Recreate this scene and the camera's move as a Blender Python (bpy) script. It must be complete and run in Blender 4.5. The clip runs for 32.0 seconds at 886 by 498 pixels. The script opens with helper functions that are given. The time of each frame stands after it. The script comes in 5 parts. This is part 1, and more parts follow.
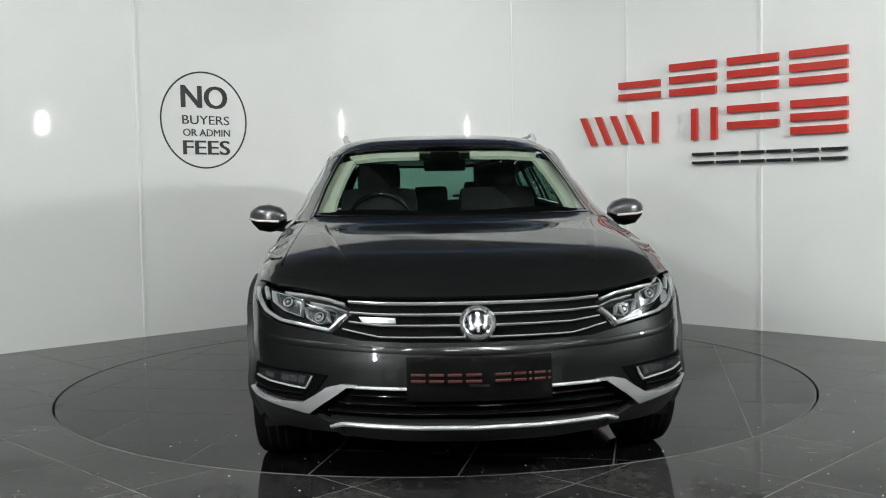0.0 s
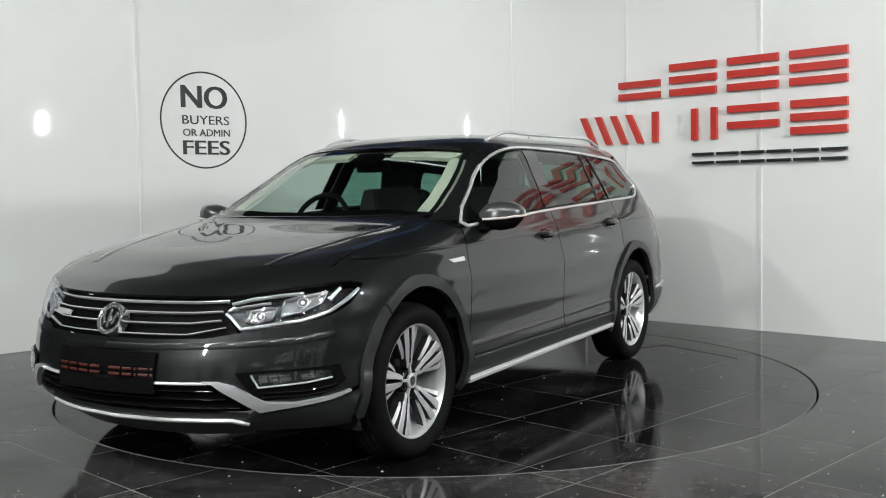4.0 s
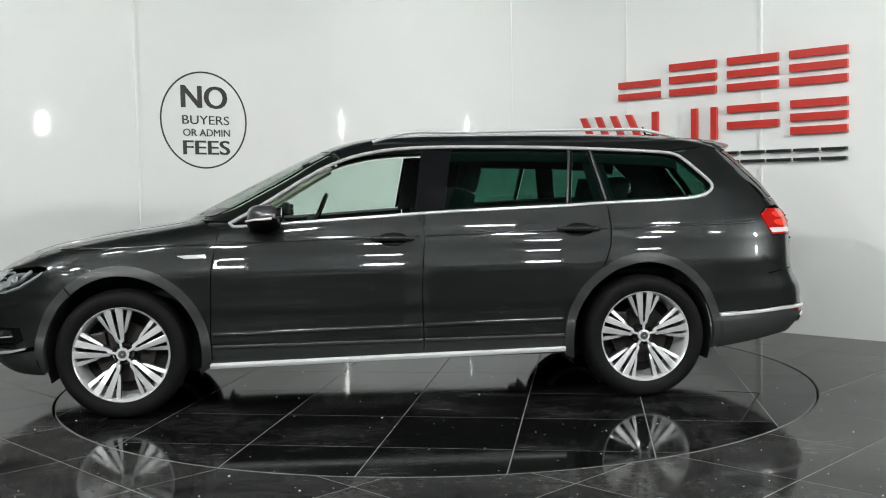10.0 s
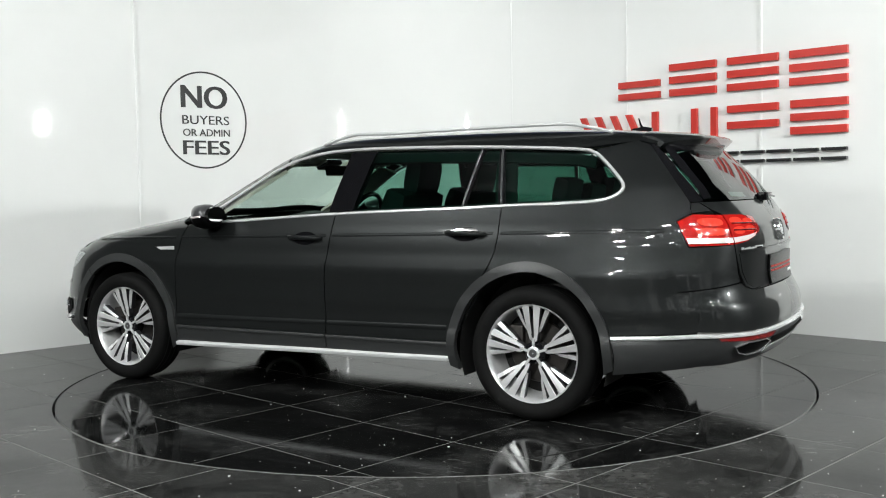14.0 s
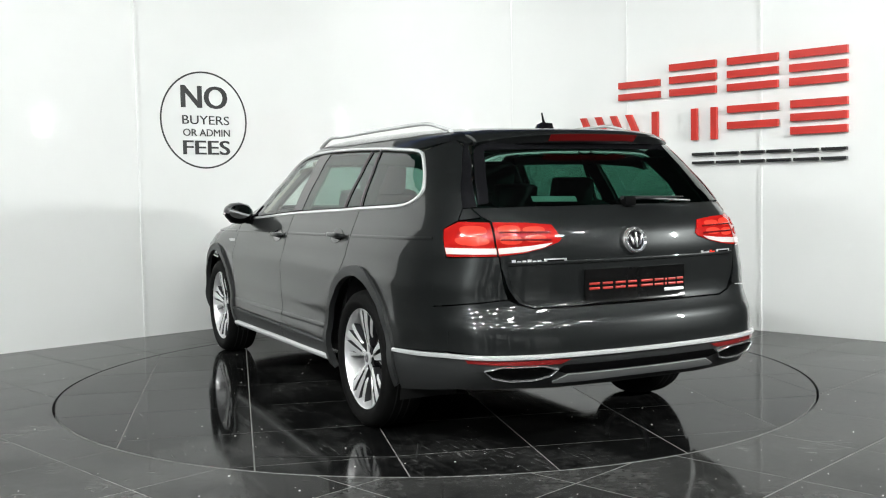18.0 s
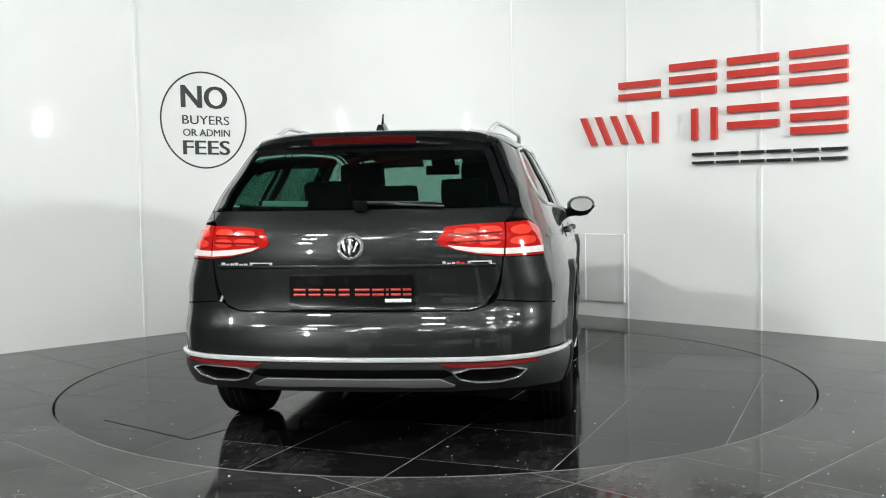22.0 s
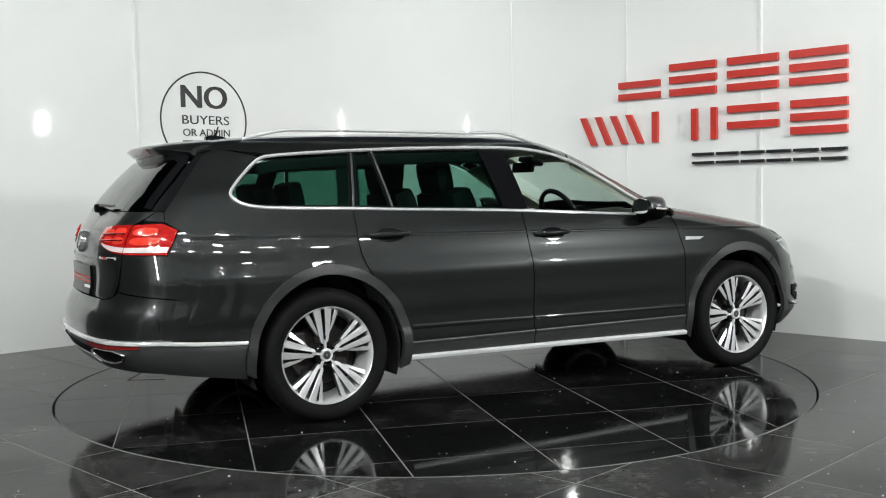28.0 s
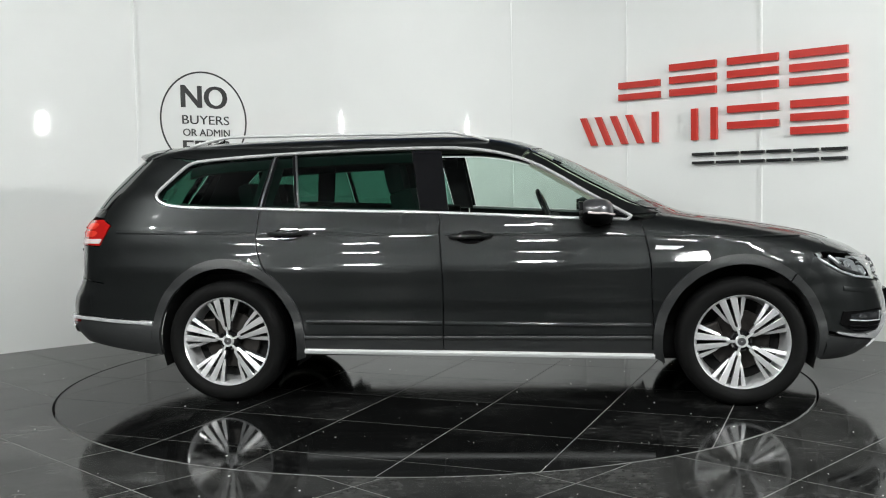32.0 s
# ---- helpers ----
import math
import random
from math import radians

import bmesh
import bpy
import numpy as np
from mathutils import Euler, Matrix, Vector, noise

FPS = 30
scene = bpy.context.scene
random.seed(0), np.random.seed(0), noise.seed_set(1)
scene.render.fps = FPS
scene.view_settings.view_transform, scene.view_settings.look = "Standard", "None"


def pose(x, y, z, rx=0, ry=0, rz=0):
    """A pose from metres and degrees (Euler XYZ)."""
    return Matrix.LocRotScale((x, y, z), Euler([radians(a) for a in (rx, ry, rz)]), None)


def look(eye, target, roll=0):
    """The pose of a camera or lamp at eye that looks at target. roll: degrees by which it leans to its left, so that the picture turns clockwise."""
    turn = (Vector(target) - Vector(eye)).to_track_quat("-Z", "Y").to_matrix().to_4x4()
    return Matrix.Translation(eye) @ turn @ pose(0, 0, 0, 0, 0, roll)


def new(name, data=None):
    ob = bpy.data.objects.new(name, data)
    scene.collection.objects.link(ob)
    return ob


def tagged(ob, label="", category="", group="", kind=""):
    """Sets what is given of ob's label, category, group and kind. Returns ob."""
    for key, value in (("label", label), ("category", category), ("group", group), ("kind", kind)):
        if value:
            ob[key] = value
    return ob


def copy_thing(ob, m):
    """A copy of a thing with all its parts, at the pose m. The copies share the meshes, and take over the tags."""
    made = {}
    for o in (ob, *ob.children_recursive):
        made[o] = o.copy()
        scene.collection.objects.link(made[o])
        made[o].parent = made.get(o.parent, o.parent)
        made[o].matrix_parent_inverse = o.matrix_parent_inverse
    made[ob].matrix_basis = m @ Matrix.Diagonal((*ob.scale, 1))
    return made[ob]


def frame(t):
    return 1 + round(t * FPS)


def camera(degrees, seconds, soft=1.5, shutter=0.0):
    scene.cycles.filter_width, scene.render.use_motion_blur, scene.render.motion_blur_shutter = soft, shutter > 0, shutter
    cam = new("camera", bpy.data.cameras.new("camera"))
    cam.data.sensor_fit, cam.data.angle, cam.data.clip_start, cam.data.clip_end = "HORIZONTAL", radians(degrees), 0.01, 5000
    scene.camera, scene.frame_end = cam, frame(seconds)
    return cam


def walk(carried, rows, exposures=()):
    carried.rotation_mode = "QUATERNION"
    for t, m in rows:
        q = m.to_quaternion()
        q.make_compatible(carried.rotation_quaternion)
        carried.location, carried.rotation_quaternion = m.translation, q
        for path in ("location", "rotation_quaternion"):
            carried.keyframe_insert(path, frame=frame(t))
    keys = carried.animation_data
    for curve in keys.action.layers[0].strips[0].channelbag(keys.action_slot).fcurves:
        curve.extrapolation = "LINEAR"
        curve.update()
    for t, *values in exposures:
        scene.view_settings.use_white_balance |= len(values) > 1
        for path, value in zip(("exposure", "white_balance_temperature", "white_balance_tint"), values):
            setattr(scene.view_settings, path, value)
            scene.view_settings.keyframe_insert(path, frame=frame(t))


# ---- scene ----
SECONDS = 32.0

# camera: it stands still on a tripod
cam = camera(47.77, SECONDS, 1.1)
EYE = Vector((0.0, -6.232, 1.159))
AIM = EYE + Vector((math.sin(radians(0.515)) * math.cos(radians(3.385)), math.cos(radians(0.515)) * math.cos(radians(3.385)), -math.sin(radians(3.385))))
EXPOSURES = [(0, 0.24), (3, 0.27), (6, 0.46), (9, 0.27), (11, 0.51), (13, 0.59), (17, 0.80), (19, 0.75), (22, 0.67), (24, 0.41), (25, 0.47), (28, 0.48), (30, 0.24), (32, 0.41)]
walk(cam, [(0, look(EYE, AIM, -1.052)), (SECONDS, look(EYE, AIM, -1.052))], EXPOSURES)

# heading of the turntable and of the car on it, in degrees
TURN = [(0, -87.36), (0.5, -90.48), (1, -94.34), (1.5, -98.74), (2, -103.09), (2.5, -107.41), (3, -111.75), (5.5, -133.83), (6, -138.29), (7, -147.22), (8, -156.07), (9, -164.96), (10, -174.02), (11, -183.02), (12, -191.93), (13, -200.82), (14, -209.58), (14.5, -213.94), (16.5, -231.27), (17, -235.56), (18, -244.16), (19, -252.86), (20, -261.29), (21, -269.75), (22, -278.7), (23, -287.72), (24, -296.63), (25, -305.55), (25.5, -310.01), (27.5, -327.55), (28, -331.98), (29, -340.88), (30, -349.82), (31, -358.78), (32, -367.75)]
OFFSET = (0.334, 0.035)      # the car's middle from the turntable's axis

# world: a closed, windowless hall; only a trace of grey light
world = bpy.data.worlds.new("hall_air")
scene.world = world
world.use_nodes = True
world.node_tree.nodes["Background"].inputs[0].default_value = (0.8, 0.9, 1.0, 1)
world.node_tree.nodes["Background"].inputs[1].default_value = 0.02


def area_lamp(name, eye, target, sx, sy, watts, color=(0.955, 0.985, 0.96)):
    data = bpy.data.lights.new(name, "AREA")
    data.shape, data.size, data.size_y, data.energy, data.color = "RECTANGLE", sx, sy, watts, color
    ob = new(name, data)
    ob.matrix_world = look(eye, target)
    return ob


# studio floodlights on either side of the camera; the rest comes from the lit tubes under the roof.
# the third, high on the left, is an added fill for the right wall
FLOODS = [((5.42, -2.85, 2.37), (0.2, 1.2, 1.3), 0.045, 0.28, 130), ((-3.3, -6.5, 2.38), (2.6, 1.4, 0.9), 0.045, 0.28, 80), ((-5.5, -3.8, 5.1), (2.9, 1.0, 0.9), 0.07, 0.15, 132)]
for eye, aim, wide, tall, watts in FLOODS:
    area_lamp("flood_lamp", eye, aim, wide, tall, watts)

# ---------------------------------------------------------------- materials
def material(name, color, rough=0.5, metal=0.0, coat=0.0, grain=0.0, grain_scale=40, bump=0.0, bump_scale=200, spec=0.5, vary=0.0):
    m = bpy.data.materials.new(name)
    m.use_nodes = True
    nt = m.node_tree
    b = nt.nodes["Principled BSDF"]
    b.inputs["Base Color"].default_value = (*color, 1)
    b.inputs["Roughness"].default_value = rough
    b.inputs["Metallic"].default_value = metal
    b.inputs["Coat Weight"].default_value = coat
    b.inputs["Coat Roughness"].default_value = 0.03
    b.inputs["Specular IOR Level"].default_value = spec
    co = nt.nodes.new("ShaderNodeTexCoord")
    if grain > 0:
        n1, n2 = nt.nodes.new("ShaderNodeTexNoise"), nt.nodes.new("ShaderNodeTexNoise")
        n1.inputs["Scale"].default_value, n2.inputs["Scale"].default_value = grain_scale, grain_scale * 0.08
        n1.inputs["Detail"].default_value, n2.inputs["Detail"].default_value = 6, 4
        for n in (n1, n2):
            nt.links.new(co.outputs["Object"], n.inputs["Vector"])
        mx = nt.nodes.new("ShaderNodeMath")
        mx.operation = "ADD"
        nt.links.new(n1.outputs["Fac"], mx.inputs[0])
        nt.links.new(n2.outputs["Fac"], mx.inputs[1])
        rng = nt.nodes.new("ShaderNodeMapRange")
        rng.inputs["From Min"].default_value, rng.inputs["From Max"].default_value = 0.6, 1.4
        rng.inputs["To Min"].default_value, rng.inputs["To Max"].default_value = 1 - grain, 1 + grain
        nt.links.new(mx.outputs[0], rng.inputs["Value"])
        mul = nt.nodes.new("ShaderNodeMix")
        mul.data_type, mul.blend_type = "RGBA", "MULTIPLY"
        mul.inputs["Factor"].default_value = 1
        mul.inputs["A"].default_value = (*color, 1)
        nt.links.new(rng.outputs[0], mul.inputs["B"])
        nt.links.new(mul.outputs["Result"], b.inputs["Base Color"])
        if vary > 0:
            r2 = nt.nodes.new("ShaderNodeMapRange")
            r2.inputs["From Min"].default_value, r2.inputs["From Max"].default_value = 0.3, 0.7
            r2.inputs["To Min"].default_value, r2.inputs["To Max"].default_value = max(0.0, rough - vary), rough + vary
            nt.links.new(n2.outputs["Fac"], r2.inputs["Value"])
            nt.links.new(r2.outputs[0], b.inputs["Roughness"])
    if bump > 0:
        n3, bp = nt.nodes.new("ShaderNodeTexNoise"), nt.nodes.new("ShaderNodeBump")
        n3.inputs["Scale"].default_value = bump_scale
        n3.inputs["Detail"].default_value = 4
        bp.inputs["Strength"].default_value, bp.inputs["Distance"].default_value = bump, 0.002
        nt.links.new(co.outputs["Object"], n3.inputs["Vector"])
        nt.links.new(n3.outputs["Fac"], bp.inputs["Height"])
        nt.links.new(bp.outputs[0], b.inputs["Normal"])
    return m


def glow(name, color, strength):
    m = material(name, color)
    b = m.node_tree.nodes["Principled BSDF"]
    b.inputs["Emission Color"].default_value = (*color, 1)
    b.inputs["Emission Strength"].default_value = strength
    return m


def glass(name, tint, rough=0.0):
    """Thin glass: what passes is tinted, what is mirrored follows the angle."""
    m = bpy.data.materials.new(name)
    m.use_nodes = True
    nt = m.node_tree
    nt.nodes.remove(nt.nodes["Principled BSDF"])
    out = nt.nodes["Material Output"]
    tr, gl, mx, lw, pw, ad = (nt.nodes.new("ShaderNode" + k) for k in ("BsdfTransparent", "BsdfGlossy", "MixShader", "LayerWeight", "Math", "Math"))
    tr.inputs[0].default_value = (*tint, 1)
    gl.inputs["Roughness"].default_value = rough
    lw.inputs["Blend"].default_value = 0.5
    pw.operation, ad.operation, ad.use_clamp = "POWER", "MULTIPLY_ADD", True
    pw.inputs[1].default_value = 4.0
    ad.inputs[1].default_value, ad.inputs[2].default_value = 0.9, 0.07
    nt.links.new(lw.outputs["Facing"], pw.inputs[0])
    nt.links.new(pw.outputs[0], ad.inputs[0])
    nt.links.new(ad.outputs[0], mx.inputs[0])
    nt.links.new(tr.outputs[0], mx.inputs[1])
    nt.links.new(gl.outputs[0], mx.inputs[2])
    nt.links.new(mx.outputs[0], out.inputs[0])
    return m


def floor_tile_material(name, dusty):
    """Polished black porcelain with pale flecks, dusty smears and scuffs; dusty 0 to 1 for a trodden floor."""
    m = material(name, (0.012, 0.0125, 0.0125), 0.1, 0, 0, 0.35, 9, spec=0.085)
    nt = m.node_tree
    b = nt.nodes["Principled BSDF"]
    co = nt.nodes.new("ShaderNodeNewGeometry")
    info = nt.nodes.new("ShaderNodeObjectInfo")
    big, fine, fleck = nt.nodes.new("ShaderNodeTexNoise"), nt.nodes.new("ShaderNodeTexNoise"), nt.nodes.new("ShaderNodeTexVoronoi")
    big.inputs["Scale"].default_value, big.inputs["Detail"].default_value, big.inputs["Roughness"].default_value = 1.3, 8, 0.65
    fine.inputs["Scale"].default_value, fine.inputs["Detail"].default_value = 26, 6
    fleck.inputs["Scale"].default_value = 3.4
    fleck.voronoi_dimensions = "2D"
    # each tile takes its own piece of the pattern
    tc, shift, spread = nt.nodes.new("ShaderNodeTexCoord"), nt.nodes.new("ShaderNodeVectorMath"), nt.nodes.new("ShaderNodeVectorMath")
    shift.operation, spread.operation = "MULTIPLY_ADD", "ADD"
    nt.links.new(info.outputs["Random"], shift.inputs[0])
    shift.inputs[1].default_value = (61.0, 37.0, 0.0)
    nt.links.new(tc.outputs["Object"], shift.inputs[2])
    for n in (big, fine, fleck):
        nt.links.new(shift.outputs[0], n.inputs["Vector"])
    # long scuffs: fine grain drawn out along one way
    nt.links.new(shift.outputs[0], spread.inputs[0])
    rot = nt.nodes.new("ShaderNodeMapping")
    rot.inputs["Rotation"].default_value, rot.inputs["Scale"].default_value = (0, 0, 0.5), (6, 60, 1)
    nt.links.new(spread.outputs[0], rot.inputs["Vector"])
    scuff = nt.nodes.new("ShaderNodeTexNoise")
    scuff.inputs["Scale"].default_value, scuff.inputs["Detail"].default_value, scuff.inputs["Roughness"].default_value = 1.0, 8, 0.75
    nt.links.new(rot.outputs[0], scuff.inputs["Vector"])
    dust = nt.nodes.new("ShaderNodeMapRange")
    dust.inputs["From Min"].default_value, dust.inputs["From Max"].default_value = 0.50 - 0.22 * dusty, 0.85
    dust.inputs["To Min"].default_value, dust.inputs["To Max"].default_value = 0.0, 0.07 + 0.07 * dusty
    mul = nt.nodes.new("ShaderNodeMath")
    mul.operation = "MULTIPLY"
    nt.links.new(big.outputs["Fac"], mul.inputs[0])
    fr = nt.nodes.new("ShaderNodeMapRange")
    fr.inputs["To Min"].default_value, fr.inputs["To Max"].default_value = 0.55, 1.45
    nt.links.new(fine.outputs["Fac"], fr.inputs["Value"])
    nt.links.new(fr.outputs[0], mul.inputs[1])
    nt.links.new(mul.outputs[0], dust.inputs["Value"])
    spot = nt.nodes.new("ShaderNodeMapRange")
    spot.inputs["From Min"].default_value, spot.inputs["From Max"].default_value = 0.013, 0.008
    spot.inputs["To Min"].default_value, spot.inputs["To Max"].default_value = 0.0, 0.75
    nt.links.new(fleck.outputs["Distance"], spot.inputs["Value"])
    sc = nt.nodes.new("ShaderNodeMapRange")
    sc.inputs["From Min"].default_value, sc.inputs["From Max"].default_value = 0.56, 0.80
    sc.inputs["To Min"].default_value, sc.inputs["To Max"].default_value = 0.0, 0.5
    nt.links.new(scuff.outputs["Fac"], sc.inputs["Value"])
    scm = nt.nodes.new("ShaderNodeMath")
    scm.operation = "MULTIPLY"
    nt.links.new(sc.outputs[0], scm.inputs[0])
    patch = nt.nodes.new("ShaderNodeMapRange")
    patch.inputs["From Min"].default_value, patch.inputs["From Max"].default_value = 0.50, 0.62
    nt.links.new(big.outputs["Fac"], patch.inputs["Value"])
    nt.links.new(patch.outputs[0], scm.inputs[1])
    both = nt.nodes.new("ShaderNodeMath")
    both.operation = "ADD"
    nt.links.new(scm.outputs[0], both.inputs[0])
    nt.links.new(spot.outputs[0], both.inputs[1])
    add = nt.nodes.new("ShaderNodeMath")
    add.operation, add.use_clamp = "ADD", True
    nt.links.new(dust.outputs[0], add.inputs[0])
    nt.links.new(both.outputs[0], add.inputs[1])
    mix = nt.nodes.new("ShaderNodeMix")
    mix.data_type = "RGBA"
    mix.inputs["A"].default_value = (0.0055, 0.0057, 0.0057, 1)
    mix.inputs["B"].default_value = (0.62, 0.62, 0.6, 1)
    nt.links.new(add.outputs[0], mix.inputs["Factor"])
    nt.links.new(mix.outputs["Result"], b.inputs["Base Color"])
    ro = nt.nodes.new("ShaderNodeMapRange")
    ro.inputs["From Min"].default_value, ro.inputs["From Max"].default_value = 0.3, 0.75
    ro.inputs["To Min"].default_value, ro.inputs["To Max"].default_value = 0.02, 0.12
    nt.links.new(mul.outputs[0], ro.inputs["Value"])
    tone = nt.nodes.new("ShaderNodeMath")
    tone.operation = "MULTIPLY_ADD"
    tone.inputs[1].default_value = 0.03
    nt.links.new(info.outputs["Random"], tone.inputs[0])
    nt.links.new(ro.outputs[0], tone.inputs[2])
    nt.links.new(tone.outputs[0], b.inputs["Roughness"])
    return m


PAINT = material("graphite_metallic_paint", (0.0155, 0.0172, 0.0174), 0.36, 0.5, 1.0, 0.08, 900, spec=0.2)
CLAD = material("grey_textured_plastic", (0.026, 0.0273, 0.0278), 0.42, 0, 0, 0.08, 120, 0.15, 900, 0.5)
BLACK = material("black_plastic", (0.0035, 0.0035, 0.0037), 0.5, 0, 0, 0.15, 60, 0.1, 600, 0.02)
GLOSS_BLACK = material("gloss_black_trim", (0.006, 0.006, 0.007), 0.06, 0, 0.5, 0.05, 60)
CHROME = material("chrome", (0.90, 0.91, 0.92), 0.14, 0.52, 0, 0.04, 30)
EMBLEM = material("polished_emblem_chrome", (0.92, 0.93, 0.94), 0.09, 0.9, 0, 0.03, 30)
SATIN = material("satin_silver", (0.86, 0.87, 0.88), 0.25, 0.35, 0, 0.05, 60)
RUBBER = material("tyre_rubber", (0.005, 0.005, 0.005), 0.7, 0, 0, 0.2, 40, 0.3, 300, 0.12)
ALLOY = material("machined_alloy", (0.80, 0.80, 0.81), 0.28, 0.55, 0, 0.06, 80)
ALLOY_DARK = material("dark_alloy", (0.05, 0.05, 0.055), 0.35, 0.5, 0, 0.1, 60)
STEEL = material("brake_steel", (0.06, 0.055, 0.052), 0.45, 0.8, 0, 0.2, 50)
RED = material("red_lamp_lens", (0.42, 0.012, 0.010), 0.08, 0, 1.0, 0.1, 30)
RED_DARK = material("dark_red_lens", (0.17, 0.010, 0.010), 0.1, 0, 0.8, 0.1, 30)
RED_CELL = material("bright_red_lamp_cell", (0.75, 0.05, 0.03), 0.12, 0, 0.8, 0.15, 60)
LENS_WHITE = material("clear_lamp_strip", (0.72, 0.64, 0.63), 0.12, 0, 0.8, 0.08, 30)
CABIN = material("charcoal_cabin_trim", (0.022, 0.022, 0.023), 0.62, 0, 0, 0.15, 60, 0.2, 500)
CREAM = material("pale_headliner_cloth", (0.62, 0.60, 0.52), 0.8, 0, 0, 0.06, 200, 0.1, 900)
SEAT = material("dark_seat_fabric", (0.025, 0.025, 0.027), 0.8, 0, 0, 0.2, 150, 0.3, 700)
UNDER = material("underbody_black", (0.008, 0.008, 0.008), 0.8, 0, 0, 0.2, 20)
GLASS_CLEAR = glass("windscreen_glass", (0.80, 0.90, 0.85))
GLASS_DARK = glass("privacy_glass", (0.165, 0.345, 0.28))
GLASS_REAR = glass("rear_privacy_glass", (0.17, 0.33, 0.27))
GLASS_LAMP = glass("lamp_cover_glass", (0.93, 0.95, 0.96))
PLATE_BLACK = material("plate_black", (0.005, 0.005, 0.005), 0.2, 0, 0.0, 0.1, 40, spec=0.15)
PLATE_RED = material("plate_red", (0.42, 0.03, 0.02), 0.4, 0, 0, 0.05, 40)
PLATE_DIM = material("dull_red_print", (0.065, 0.009, 0.005), 0.5, 0, 0, 0.05, 40)
SKID = material("satin_grey_skid_plate", (0.34, 0.345, 0.35), 0.34, 0.4, 0, 0.05, 60)
MIRROR_CAP = material("satin_grey_mirror_cap", (0.105, 0.105, 0.11), 0.28, 0.6, 0.3, 0.05, 60)
MIRROR = material("mirror_glass", (0.9, 0.9, 0.9), 0.02, 1.0)
PLATE_WHITE = material("plate_white", (0.8, 0.8, 0.8), 0.4, 0, 0, 0.05, 40)
WALL = material("gloss_white_wall_panel", (0.80, 0.81, 0.80), 0.03, 0, 0.0, 0.015, 3, 0.0, 2.5, 0.5, 0.015)
WALL_TRIM = material("white_joint_trim", (0.74, 0.75, 0.74), 0.3, 0, 0, 0.03, 20)
SIGN_RED = material("red_acrylic", (0.52, 0.03, 0.02), 0.35, 0, 0.1, 0.04, 10)
SIGN_BLACK = material("black_acrylic", (0.012, 0.012, 0.013), 0.3, 0, 0.2, 0.05, 10)
DECAL = material("black_vinyl", (0.02, 0.02, 0.021), 0.4, 0, 0, 0.06, 20)
GROUT = material("pale_grout", (0.20, 0.20, 0.195), 0.85, 0, 0, 0.25, 30)
GAP = material("turntable_gap", (0.006, 0.006, 0.006), 0.9, 0, 0, 0.1, 30)
CRUMB = material("pale_grit", (0.62, 0.62, 0.60), 0.8, 0, 0, 0.2, 300)
LAMP_DARK = material("dark_lamp_housing", (0.015, 0.015, 0.016), 0.25, 0, 0, 0.2, 60)
LAMP_SHELL = material("grey_lamp_housing", (0.22, 0.22, 0.225), 0.2, 0.75, 0, 0.3, 60)
BLADE = material("brushed_silver_blade", (0.76, 0.77, 0.79), 0.26, 0.6, 0, 0.06, 80)
TILE = floor_tile_material("polished_black_tile", 0.0)
TILE_TRODDEN = floor_tile_material("dusty_black_tile", 1.0)
# for the added reflector boards behind the camera
BOUNCE_WHITE = material("white_bounce_board", (0.72, 0.73, 0.72), 0.6, 0, 0, 0.12, 2, 0.2, 40)
HALL = material("dark_hall_cladding", (0.03, 0.032, 0.035), 0.7, 0, 0, 0.2, 2)
BEAM = material("blue_painted_steel", (0.02, 0.07, 0.26), 0.45, 0, 0, 0.15, 6)
HALL_ROOF = material("dark_roof_sheet", (0.02, 0.021, 0.023), 0.7, 0, 0, 0.2, 2)
TUBE = glow("lit_tube", (0.96, 0.99, 0.97), 370)


# ---------------------------------------------------------------- mesh helpers
def box_bm(bm, cx, cy, cz, sx, sy, sz, m=None, bevel=0.0):
    r = bmesh.ops.create_cube(bm, size=1)
    vs = r["verts"]
    for v in vs:
        v.co = Vector((cx + v.co.x * sx, cy + v.co.y * sy, cz + v.co.z * sz))
    if bevel > 0:
        es = list({e for v in vs for e in v.link_edges})
        r = bmesh.ops.bevel(bm, geom=es, offset=bevel, segments=2, affect="EDGES", profile=0.7)
        vs = list({v for f in r["faces"] for v in f.verts} | {v for v in vs if v.is_valid})
    if m is not None:
        for v in vs:
            v.co = m @ v.co
    return vs


def link_mesh(name, me, mat, parent=None, label=""):
    ob = new(name, me)
    if mat and not me.materials:
        me.materials.append(mat)
    if parent:
        ob.parent = parent
    if label:
        ob["label"] = label
    return ob


def part(name, bm, mat, parent=None, label="", smooth=False):
    me = bpy.data.meshes.new(name)
    bm.normal_update()
    bm.to_mesh(me)
    bm.free()
    for p in me.polygons:
        p.use_smooth = smooth
    return link_mesh(name, me, mat, parent, label)


def prism(name, pts, z0, z1, mat, parent=None, m=None, bevel=0.0):
    """A plate with the outline pts (x, y) from z0 up to z1."""
    bm = bmesh.new()
    lo = [bm.verts.new((x, y, z0)) for x, y in pts]
    hi = [bm.verts.new((x, y, z1)) for x, y in pts]
    n = len(pts)
    bm.faces.new(hi)
    bm.faces.new(lo[::-1])
    for i in range(n):
        bm.faces.new((lo[i], lo[(i + 1) % n], hi[(i + 1) % n], hi[i]))
    bmesh.ops.recalc_face_normals(bm, faces=bm.faces)
    if m is not None:
        bm.transform(m)
    return part(name, bm, mat, parent)


